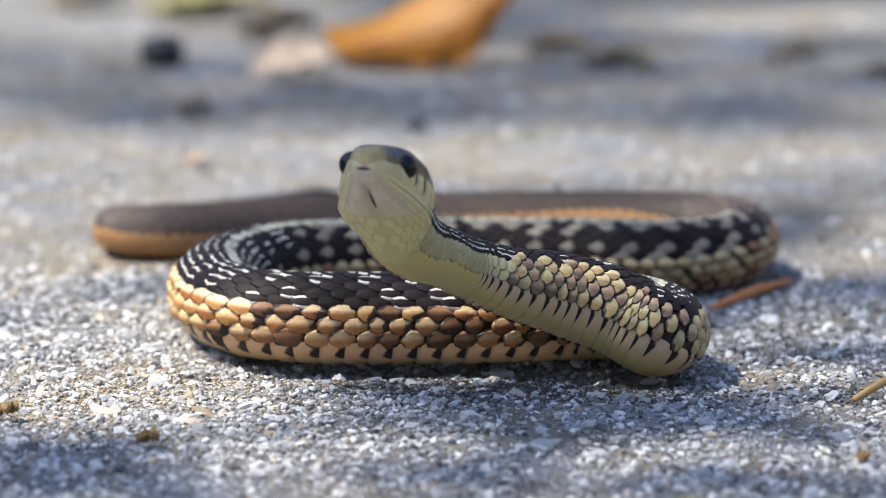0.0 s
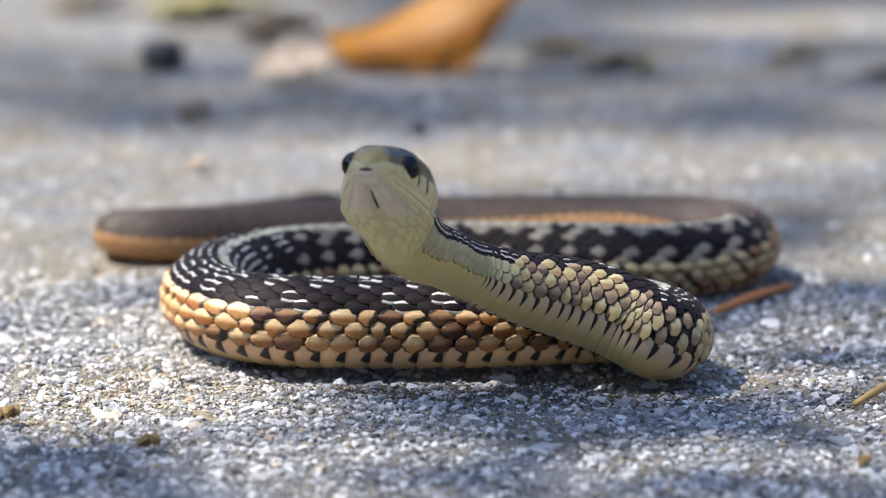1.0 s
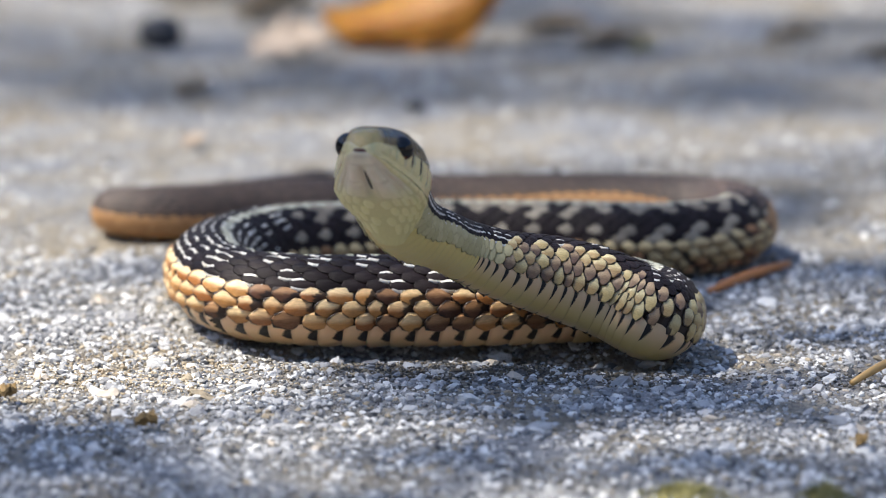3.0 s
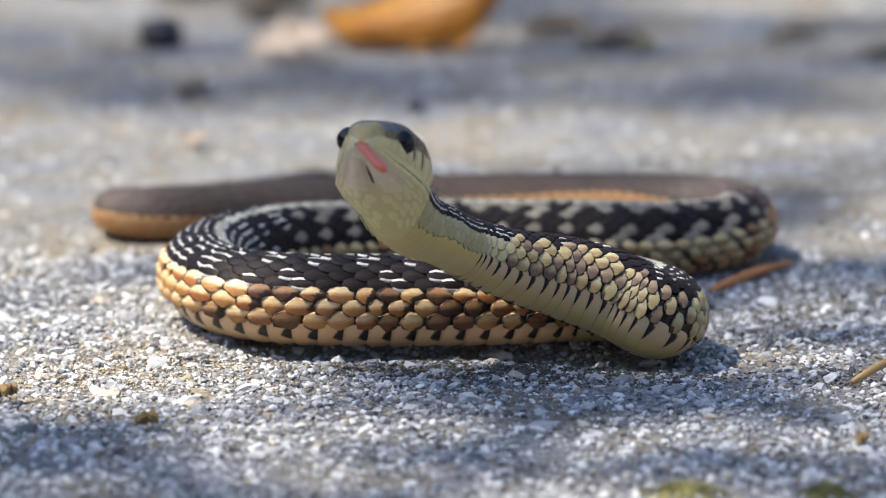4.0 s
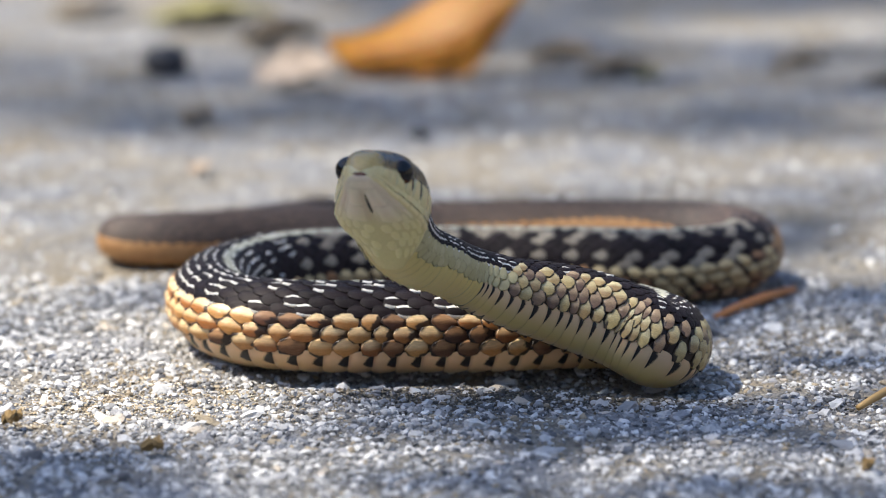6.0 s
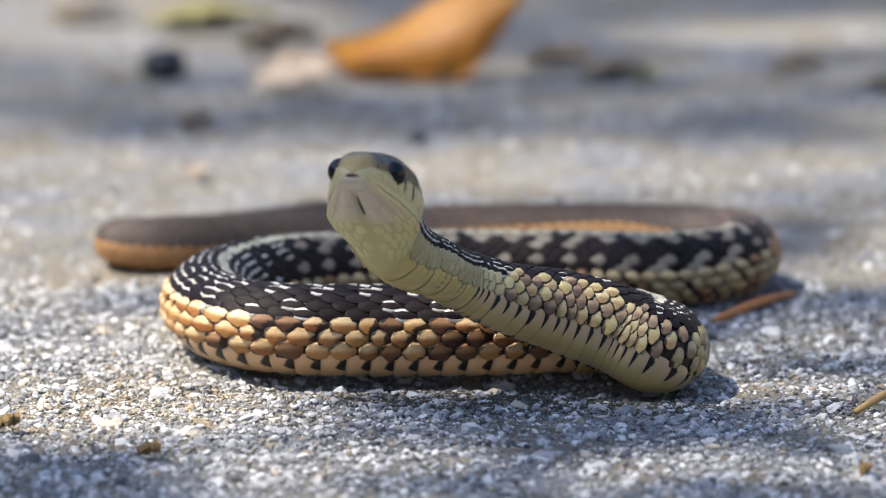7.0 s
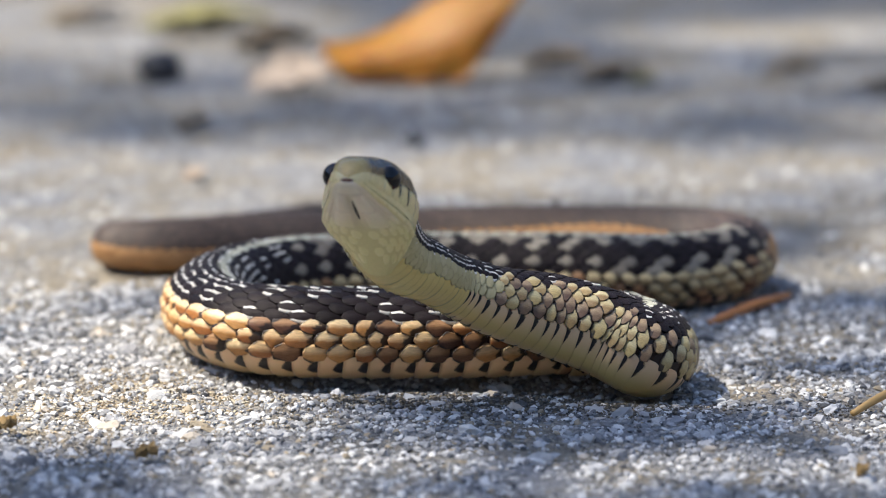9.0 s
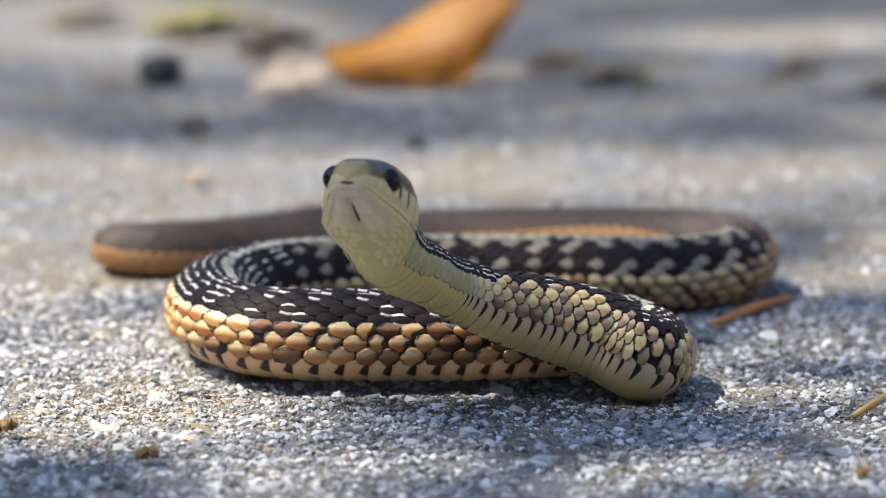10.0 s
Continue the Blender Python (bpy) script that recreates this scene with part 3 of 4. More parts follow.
def skin_mesh(s0, s1, centre, sink, mats, pick):
    n, ns = 28, max(4, int((s1 - s0) / 0.8))
    vs = [(flesh(s, 360 * k / n, -sink) - centre) * MM for s in np.linspace(s0, s1, ns + 1) for k in range(n)]
    fs = [(a * n + k, (a + 1) * n + k, (a + 1) * n + (k + 1) % n, a * n + (k + 1) % n) for a in range(ns) for k in range(n)]
    idx = [pick(360 * (k + 0.5) / n) for a in range(ns) for k in range(n)]
    fs = [f[::-1] for f in fs]
    fs += [tuple(range(n)), tuple(ns * n + k for k in range(n))[::-1]]
    idx += [0, 0]
    return mesh_of("body_segment", vs, fs, mats, idx)


def make_segment(first, last, single):
    """Rings first..last of the body as one rigid piece: skin, scales and belly plates."""
    s0 = RINGS[first][0] - RINGS[first][1] / 2
    s1 = RINGS[last][0] + RINGS[last][1] / 2
    mid = (s0 + s1) / 2
    centre = spine(mid)[0]
    sink = 0.12
    reach = 1.6 if single else 0.6

    def pick(deg):
        side = min(deg, 360 - deg)
        if mid < 26:
            return 2 if side > 70 else 0
        return 0 if side < 84 else 1

    seg = part_of("body_segment", skin_mesh(max(0, s0 - reach), min(S_END, s1 + reach), centre, sink, [M_SKIN, M_SKIN_B, M_SKIN_N], pick), snake,
                  Matrix.Translation(Vector(centre) * MM))
    jv, jf, ji, jl = [], [], [], []
    bv, bf, bl = [], [], []
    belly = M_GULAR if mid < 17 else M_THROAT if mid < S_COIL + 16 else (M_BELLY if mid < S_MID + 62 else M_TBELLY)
    for i in range(first, last + 1):
        s, step = RINGS[i]
        for k in range(-9, 10):
            here = s + (step / 2 if k % 2 else 0)
            if here > S_END - 1.5:
                continue
            kind = colour(i, k, here)
            rnd = random.Random(i * 977 + k * 61)
            if kind in (BLACK, FLECKED, STRIPE, CHECK, DUSK, ORANGE, CREAM):
                m, z = seat(here, step, k, centre, 1.48, 1.04)
            else:
                m, z = seat(here + rnd.uniform(-0.06, 0.06) * step, step, k, centre, rnd.uniform(1.32, 1.54) + (0.14 if kind in (OLIVE, MAUVE) else 0.0), rnd.uniform(0.92, 1.08))
            if m is None:
                continue
            if single and (-z[1] + 0.25 * z[2]) > 0.30:
                part_of("scale", shared_scale(kind, -1 if k > 0 else 1, i * 7 + k * 5 + 45), seg, m)
                continue
            mm = np.array(m)
            n0 = len(jv)
            shape = scale_shape(kind, i * 7 + k * 5 + 45)
            jv.extend((shape @ mm[:3, :3].T + mm[:3, 3]).tolist())
            jf.extend([tuple(q + n0 for q in f) for f in SH_F])
            ji.extend(scale_index(kind))
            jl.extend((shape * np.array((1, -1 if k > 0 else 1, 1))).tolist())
        if s < S_END - 2:
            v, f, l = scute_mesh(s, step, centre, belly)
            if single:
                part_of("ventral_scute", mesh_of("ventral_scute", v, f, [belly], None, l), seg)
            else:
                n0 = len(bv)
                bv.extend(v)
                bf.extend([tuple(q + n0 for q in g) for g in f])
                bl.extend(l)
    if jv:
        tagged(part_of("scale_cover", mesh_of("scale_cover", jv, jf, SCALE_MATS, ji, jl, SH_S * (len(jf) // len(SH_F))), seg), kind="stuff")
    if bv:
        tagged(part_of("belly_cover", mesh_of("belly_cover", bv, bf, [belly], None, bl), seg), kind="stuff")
    SEGMENTS.append((seg, mid, centre))


def make_body():
    i = 0
    while i < len(RINGS):
        s = RINGS[i][0]
        size = 3 if s < S_MID - 4 else 8
        last = min(len(RINGS) - 1, i + size - 1)
        hidden = S_COIL - 6 < s < S_COIL + 16
        make_segment(i, last, 8 < s < S_MID - 22 and not hidden)
        i = last + 1


make_body()


# ---- head ----
HEAD_POSE = pose(-0.0069, -0.0681, 0.0297) @ Matrix.Rotation(radians(-105), 4, "Z") @ Matrix.Rotation(radians(-30), 4, "Y")
HEAD_X = (-8.0, -5.0, -2.0, 1.0, 3.5, 5.5, 7.5, 9.3, 10.6, 11.4, 11.78, 11.95)
HEAD_W = (3.3, 4.75, 5.9, 6.0, 5.2, 4.35, 3.45, 2.85, 2.35, 1.75, 1.1, 0.05)
HEAD_T = (3.0, 3.9, 4.6, 4.9, 4.9, 4.55, 3.85, 3.1, 2.4, 1.6, 0.75, -0.5)
HEAD_M = (-2.0, -2.4, -2.55, -2.35, -1.95, -1.6, -1.4, -1.25, -1.15, -1.05, -0.95, -0.9)
HEAD_B = (-6.8, -5.5, -4.75, -4.15, -3.65, -3.3, -2.95, -2.6, -2.25, -1.9, -1.55, -1.0)


def head_at(x):
    return tuple(float(np.interp(x, HEAD_X, c)) for c in (HEAD_W, HEAD_T, HEAD_M, HEAD_B))


def head_point(x, q, upper):
    """q from -1 to 1 across: the upper jaw goes over the crown, the lower under the chin."""
    w, t, m, b = head_at(x)
    a = (1 - abs(q)) * math.pi / 2
    side = 1 if q > 0 else -1
    c, s = math.cos(a), math.sin(a)
    if upper:
        y = w * c ** 0.54
        z = m + (t - m) * s ** 0.62
        brow = 0.35 * math.exp(-((x - 5.2) / 2.2) ** 2) * math.exp(-((s - 0.62) / 0.2) ** 2)
        y += brow
    else:
        y = (w - 0.05 - 0.05 * max(0.0, min(1.0, (x + 5.0) / 6.0)) * max(0.0, min(1.0, (10.0 - x) / 3.0))) * c ** 0.75
        z = m + (b - m) * s ** 0.85
        fore = max(0.0, min(1.0, (x - 1.5) / 2.0)) * max(0.0, min(1.0, (10.2 - x) / 1.5))
        z += fore * (0.34 * math.exp(-(q / 0.035) ** 2) - 0.20 * math.exp(-((abs(q) - 0.24) / 0.13) ** 2) + 0.16 * math.exp(-((abs(q) - 0.52) / 0.06) ** 2))
        y *= 1 - 0.02 * s
    return Vector((x, side * y, z)) * MM


def head_shell(upper, nx=60, nq=96):
    xs = [-8 + 19.95 * (1 - (1 - i / nx) ** 1.7) for i in range(nx + 1)]
    vs, fs, idx = [], [], []
    for x in xs:
        for j in range(nq + 1):
            vs.append(head_point(x, -1 + 2 * j / nq, upper))
            idx.append((x / 12.0, abs(-1 + 2 * j / nq), 0.0))
    for i in range(nx):
        for j in range(nq):
            f = (i * (nq + 1) + j, (i + 1) * (nq + 1) + j, (i + 1) * (nq + 1) + j + 1, i * (nq + 1) + j + 1)
            fs.append(f if upper else f[::-1])
    fs.append(tuple(nx * (nq + 1) + j for j in range(nq + 1))[:: 1 if upper else -1])
    return vs, fs, idx


hv, hf, hi = head_shell(True)
head = part_of("head", mesh_of("head", hv, hf, [M_HEAD], None, hi), snake, HEAD_POSE, "olive head with cream lips")
jv2, jf2, ji2 = head_shell(False)
jaw = part_of("lower_jaw", mesh_of("lower_jaw", jv2, jf2, [M_FOLD], None, ji2), snake, HEAD_POSE, "cream lower jaw")


def ball(r, n=20, m=12, squash=(1, 1, 1)):
    bm = bmesh.new()
    bmesh.ops.create_uvsphere(bm, u_segments=n, v_segments=m, radius=r)
    for v in bm.verts:
        v.co = Vector((v.co.x * squash[0], v.co.y * squash[1], v.co.z * squash[2]))
    vs = [v.co.copy() for v in bm.verts]
    fs = [tuple(v.index for v in f.verts) for f in bm.faces]
    bm.free()
    return vs, fs


def make_eye(side):
    vs, fs = ball(1.76 * MM, 32, 24)
    out = Vector((0.60, side * 0.76, 0.10)).normalized()
    idx = []
    for f in fs:
        c = sum((vs[i] for i in f), Vector()) / len(f)
        k = c.normalized().dot(out)
        idx.append(1 if k > 0.62 else (0 if k > 0.05 else 2))
    m = Matrix.Translation((5.5 * MM, side * 3.4 * MM, 1.75 * MM))
    eye = part_of("eye", mesh_of("eye", vs, fs, [M_IRIS, M_PUPIL, M_CROWN], idx), head, m, "glossy dark eye with russet iris")
    eye.data.materials[0].node_tree.nodes["Principled BSDF"].inputs["Coat Weight"].default_value = 0.3
    return eye


make_eye(1), make_eye(-1)


def plate(name, x0, x1, q0, q1, mat, upper=True, lift=0.13, both=True, taper=0.0, nu=8, nv=6):
    """A head shield lying on the skull: domed, its rim sunk to the skin."""
    for side in ((1, -1) if both else (1,)):
        vs, fs, loc = [], [], []
        for a in range(nu + 1):
            u = a / nu
            for c in range(nv + 1):
                v = c / nv
                pinch = 1 - taper * abs(2 * u - 1) ** 2
                q = (q0 + q1) / 2 + (v - 0.5) * (q1 - q0) * pinch
                x = x0 + (x1 - x0) * u
                p = head_point(x, side * q if q0 >= 0 else q, upper)
                e = 0.02
                qq = side * q if q0 >= 0 else q
                n1 = head_point(x + e, qq, upper) - head_point(x - e, qq, upper)
                n2 = head_point(x, min(0.999, qq + e), upper) - head_point(x, max(-0.999, qq - e), upper)
                nn = n1.cross(n2)
                nn = nn.normalized() if nn.length > 0 else Vector((0, 0, 1))
                mid = Vector(p) - Vector((x * MM, 0, -0.0004))
                if nn.dot(mid) < 0:
                    nn = -nn
                rim = min(u, 1 - u) * 2, min(v, 1 - v) * 2
                k = min(1.0, 3.2 * min(rim[0] * 1.2, rim[1]) ** 0.8)
                vs.append(p + nn * MM * (lift * k - 0.05))
                loc.append((x / 12.0, abs(qq), 0.0))
        for a in range(nu):
            for c in range(nv):
                f = (a * (nv + 1) + c, (a + 1) * (nv + 1) + c, (a + 1) * (nv + 1) + c + 1, a * (nv + 1) + c + 1)
                fs.append(f)
        part_of(name, mesh_of(name, vs, fs, [mat], None, loc), head if upper else jaw)


for x0, x1 in ((8.9, 10.5), (7.35, 8.85), (5.75, 7.3), (4.35, 5.6), (2.5, 4.05), (0.35, 2.2), (-1.9, 0.05)):
    plate("upper_labial", x0, x1, 0.80 if x0 > 4 else 0.75, 0.985, M_HEAD, lift=0.24)
for x0, x1 in ((9.4, 10.7), (7.8, 9.35), (6.0, 7.75), (4.0, 5.95), (1.9, 3.95), (-0.4, 1.85), (-2.6, -0.45)):
    plate("lower_labial", x0, x1, 0.80, 0.97, M_JAW, False, 0.10)
plate("rostral", 10.7, 11.85, -0.66, 0.66, M_HEAD, lift=0.12, both=False)
plate("internasal", 9.3, 10.7, 0.02, 0.42, M_HEAD, lift=0.10)
plate("nasal", 8.9, 10.7, 0.46, 0.76, M_HEAD, lift=0.10)
plate("prefrontal", 7.3, 9.25, 0.02, 0.46, M_HEAD, lift=0.10)
plate("preocular", 7.2, 8.8, 0.50, 0.78, M_HEAD, lift=0.10)
plate("frontal", 3.2, 7.25, -0.20, 0.20, M_HEAD, lift=0.10, both=False, taper=0.3)
plate("supraocular", 3.4, 7.2, 0.22, 0.46, M_HEAD, lift=0.16)
plate("parietal", -1.2, 3.1, 0.02, 0.42, M_HEAD, lift=0.10)
plate("temporal", 0.6, 3.0, 0.46, 0.71, M_HEAD, lift=0.12)
plate("temporal", -2.0, 0.5, 0.46, 0.71, M_HEAD, lift=0.12)
plate("postocular", 3.0, 4.0, 0.50, 0.72, M_HEAD, lift=0.10)
for x0, x1, q0, q1 in ((5.55, 5.8, 0.78, 0.90), (4.08, 4.38, 0.74, 0.95), (2.2, 2.55, 0.72, 0.97), (0.0, 0.42, 0.70, 0.98)):
    plate("suture", x0, x1, q0, q1, M_SEAM, lift=0.16, taper=0.3)
plate("chin_groove", 3.4, 8.8, -0.017, 0.017, M_SEAM, False, 0.09, False, taper=0.9)
mouth_v, mouth_f = ball(1.0 * MM, 16, 10, (0.45, 1.0, 0.30))
part_of("mouth_opening", mesh_of("mouth_opening", mouth_v, mouth_f, [M_MOUTH]), head, Matrix.Translation((11.62 * MM, 0, -0.98 * MM)))
plate("mental", 10.2, 11.5, -0.55, 0.55, M_JAW, False, 0.07, False)
plate("chin_shield", 6.2, 10.0, 0.035, 0.42, M_JAW, False, 0.24)
plate("chin_shield", 2.2, 6.1, 0.06, 0.44, M_JAW, False, 0.22)
for row, x0 in enumerate((3.6, 1.6, -0.4, -2.4, -4.4)):
    for q0 in (0.0, 0.16, 0.32, 0.48, 0.64) if row % 2 else (0.08, 0.24, 0.40, 0.56):
        if row == 0 and q0 < 0.4:
            continue
        plate("gular_scale", x0 - 2.3 + 0.5 * (q0 * 10 % 2), x0 + 0.1 + 0.5 * (q0 * 10 % 2), q0, q0 + 0.165, M_JAW, False, 0.10, taper=0.7, nu=6, nv=4)



def make_tongue():
    """A red stem that slides out of the mouth, and two black prongs that slide out of the stem."""
    v, f = lathe_stick([(0, 0, 0), (3 * MM, 0, 0), (7.0 * MM, 0, 0), (10.0 * MM, 0, 0), (11.0 * MM, 0, 0)], [0.56 * MM, 0.62 * MM, 0.60 * MM, 0.50 * MM, 0.38 * MM], 12)
    t = part_of("tongue", mesh_of("tongue", [(p.x, p.y * 1.45, p.z * 0.8) for p in v], f, [M_TONGUE]), snake, HEAD_POSE @ Matrix.Translation((0.3 * MM, 0, -1.0 * MM)), "red tongue with black forked tip")
    a, c = lathe_stick([(0, 0, 0), (1.5 * MM, 0, 0), (3.5 * MM, 0, 0.05 * MM), (5.2 * MM, 0, 0.12 * MM), (6.8 * MM, 0, 0.2 * MM)],
                       [0.27 * MM, 0.29 * MM, 0.24 * MM, 0.16 * MM, 0.05 * MM], 8)
    me = mesh_of("prong", a, c, [M_FORK])
    return t, [part_of("prong", me, t, Matrix.Translation((3.0 * MM, 0, 0)), "black tongue prong") for _ in range(2)]


tongue, prongs = make_tongue()


# ---- litter on the concrete ----
def leaf_mesh(name, length, width, curl, lift, mat, thick=0.0004, n=18, m=12, seed=1):
    """A dry leaf: pointed blade, curled sides, raised tip, with thickness."""
    vs, fs = [], []
    for layer in (1, -1):
        for i in range(n + 1):
            u = i / n
            half = width / 2 * math.sin(math.pi * u ** 0.8) ** 0.8 * (1 + 0.10 * noise.noise(Vector((u * 9, seed, 0)))) + 0.0002
            for j in range(m + 1):
                v = -1 + 2 * j / m
                y = half * v
                z = curl * v * v * math.sin(math.pi * u) + lift * u ** 1.6 + 0.0012 * noise.noise(Vector((u * 6, v * 3, seed)))
                vs.append((u * length, y, z + layer * thick / 2))
    q = (n + 1) * (m + 1)
    for i in range(n):
        for j in range(m):
            a = i * (m + 1) + j
            fs.append((a, a + m + 1, a + m + 2, a + 1))
            fs.append((q + a, q + a + 1, q + a + m + 2, q + a + m + 1))
    rim = [i * (m + 1) for i in range(n + 1)] + [n * (m + 1) + j for j in range(1, m + 1)] + [i * (m + 1) + m for i in range(n - 1, -1, -1)] + [j for j in range(m - 1, 0, -1)]
    for a, b in zip(rim, rim[1:] + rim[:1]):
        fs.append((a, b, q + b, q + a))
    return mesh_of(name, vs, fs, [mat])


M_LEAF = plain("dry orange leaf", (0.44, 0.18, 0.011), 0.55, 0.7, 150.0, 0.3, 0.0004, Subsurface_Weight=0.2, Subsurface_Scale=0.004)
M_PALE = plain("bleached leaf", (0.42, 0.335, 0.26), 0.7, 0.3, 200.0, 0.3, 0.0004)
M_DARK = plain("dark pebble", (0.02, 0.022, 0.028), 0.6, 0.4, 300.0, 0.4, 0.0006)
M_TWIG = plain("orange needle", (0.50, 0.20, 0.06), 0.55, 0.4, 500.0, 0.3, 0.0003)
M_STRAW = plain("yellowish straw", (0.42, 0.27, 0.10), 0.6, 0.4, 500.0, 0.3, 0.0003)
M_DEBRIS = plain("brown leaf crumb", (0.17, 0.135, 0.095), 0.8, 0.5, 400.0, 0.4, 0.0006)



def propped_leaf():
    """A dry leaf standing on its lower edge, its pointed end lifted, its upper edge curling back."""
    nu, nv = 24, 12
    vs, fs = [], []
    for layer in (0.0002, -0.0002):
        for i in range(nu + 1):
            u = i / nu
            lo = Vector((-0.020 + 0.034 * u, 0.0, 0.0004 + 0.0195 * max(0.0, (u - 0.62) / 0.38) ** 1.2))
            hi = Vector((-0.0255 + 0.0415 * u, 0.009 * math.sin(math.pi * u) + 0.002, 0.0075 + 0.0135 * u ** 1.1 - 0.0018 * math.sin(7 * u)))
            for k in range(nv + 1):
                v = k / nv
                p = lo.lerp(hi, v)
                p.y += -0.004 * math.sin(math.pi * v) + 0.0007 * noise.noise(Vector((u * 7, v * 4, 2.0))) + layer
                vs.append(p)
    q = (nu + 1) * (nv + 1)
    for i in range(nu):
        for k in range(nv):
            a = i * (nv + 1) + k
            fs.append((a, a + 1, a + nv + 2, a + nv + 1))
            fs.append((q + a, q + a + nv + 1, q + a + nv + 2, q + a + 1))
    rim = [i * (nv + 1) for i in range(nu + 1)] + [nu * (nv + 1) + k for k in range(1, nv + 1)] + [i * (nv + 1) + nv for i in range(nu - 1, -1, -1)] + list(range(nv - 1, 0, -1))
    for a, c in zip(rim, rim[1:] + rim[:1]):
        fs.append((a, q + a, q + c, c))
    return mesh_of("fallen_leaf", vs, fs, [M_LEAF])


leaf = new("fallen_leaf", propped_leaf())
leaf.matrix_basis = pose(0.0032, 0.230, 0.0005) @ Matrix.Diagonal((1.08, 1.0, 1.06, 1))
tagged(leaf, "dry curled orange-brown fallen leaf on concrete", "leaf")
rib_v, rib_f = lathe_stick([(-0.024, 0.001, 0.0045), (-0.012, -0.0022, 0.0055), (0.0, -0.0018, 0.0085), (0.0125, 0.0005, 0.0175)], [0.0005, 0.0006, 0.0005, 0.0002], 6)
part_of("midrib", mesh_of("midrib", rib_v, rib_f, [M_TWIG]), leaf)
pale = new("fallen_leaf", leaf_mesh("fallen_leaf", 0.0175, 0.012, 0.003, 0.002, M_PALE, seed=5))
pale.matrix_basis = pose(-0.0375, 0.214, 0.0028, 22, 0, 6)
tagged(pale, "small bleached pinkish leaf scrap on concrete", "leaf")


def stone_mesh(name, r, mat, seed, squash=(1.2, 1.0, 0.7)):
    rng = np.random.default_rng(seed)
    v = ICO2_V.copy()
    d = np.array([1 + 0.30 * noise.noise(Vector(p) * 1.3 + Vector((seed * 3.1, 0, 0))) for p in ICO2_V])
    v = v * d[:, None] * r * np.array(squash)
    return mesh_of(name, v.tolist(), ICO2_F, [mat])


def stone(name, x, y, r, mat, seed, label, squash=(1.2, 1.0, 0.7), rise=0.35):
    ob = new(name, stone_mesh(name, r, mat, seed, squash))
    ob.matrix_basis = pose(x, y, relief(x, y) + r * rise, 0, 0, seed * 47 % 360)
    return tagged(ob, label, "stone")


stone("pebble", -0.0565, 0.238, 0.0053, M_DARK, 2, "dark blackish pebble on grey concrete", (1.2, 0.9, 0.68), 0.45)
stone("pebble", -0.005, 0.155, 0.0022, M_DARK, 6, "small dark pebble on grey concrete", (1.3, 0.9, 0.6), 0.3)


def needle(name, p, q, r, label, mat):
    n = 7
    pts = [Vector(p).lerp(Vector(q), k / n) + Vector((0, 0, 0.0004 * math.sin(math.pi * k / n))) for k in range(n + 1)]
    v, f = lathe_stick(pts, [r * (0.5 + 0.5 * math.sin(math.pi * (0.12 + 0.76 * k / n))) for k in range(n + 1)], 8)
    return tagged(new(name, mesh_of(name, v, f, [mat])), label, "twig")


needle("twig", (0.0390, -0.0035, 0.0006), (0.0519, 0.0160, 0.0008), 0.00075, "short orange dry stem lying on concrete", M_TWIG)
needle("twig", (0.0540, -0.0615, 0.0006), (0.0640, -0.052, 0.0030), 0.0006, "thin yellowish dry stem lying on concrete", M_STRAW)



def scrap(x, y, size, mat, label, seed, curl=0.002, turn=0.0, wide=0.55):
    ob = new("leaf_scrap", leaf_mesh("leaf_scrap", size, size * wide, curl, curl * 0.6, mat, 0.0005, 10, 8, seed))
    ob.matrix_basis = pose(x - size / 2 * math.cos(radians(turn)), y - size / 2 * math.sin(radians(turn)), relief(x, y) + 0.0012, 0, 0, turn)
    return tagged(ob, label, "leaf")


M_OLIVELEAF = plain("yellow-green leaf", (0.24, 0.22, 0.08), 0.7, 0.4, 200.0, 0.3, 0.0004)
scrap(0.0235, 0.250, 0.016, M_DEBRIS, "dark brown crumbled leaf scrap on concrete", 3, 0.003, -20)
scrap(0.0345, 0.238, 0.014, M_DEBRIS, "dark brown crumbled leaf scrap on concrete", 4, 0.002, -8)
scrap(0.0405, 0.229, 0.006, M_OLIVELEAF, "small yellow-green leaf scrap on concrete", 8, 0.001, 15)
scrap(-0.0345, 0.276, 0.018, M_DEBRIS, "dark brown crumbled leaf scrap on concrete", 5, 0.004, 10)
scrap(-0.051, 0.310, 0.028, M_OLIVELEAF, "dull yellow-green leaf scrap on concrete", 6, 0.003, 5)
scrap(-0.078, 0.325, 0.018, M_DEBRIS, "brownish leaf scrap lying on pale concrete", 7, 0.002, 30)
scrap(-0.0455, 0.170, 0.008, M_DEBRIS, "tiny brown leaf scrap on concrete", 9, 0.0012, 40)
scrap(-0.0425, 0.118, 0.006, M_PALE, "tiny pale leaf scrap on concrete", 10, 0.0008, 70)
scrap(0.098, 0.238, 0.014, M_DEBRIS, "brown leaf scrap lying on concrete", 11, 0.002, 5)


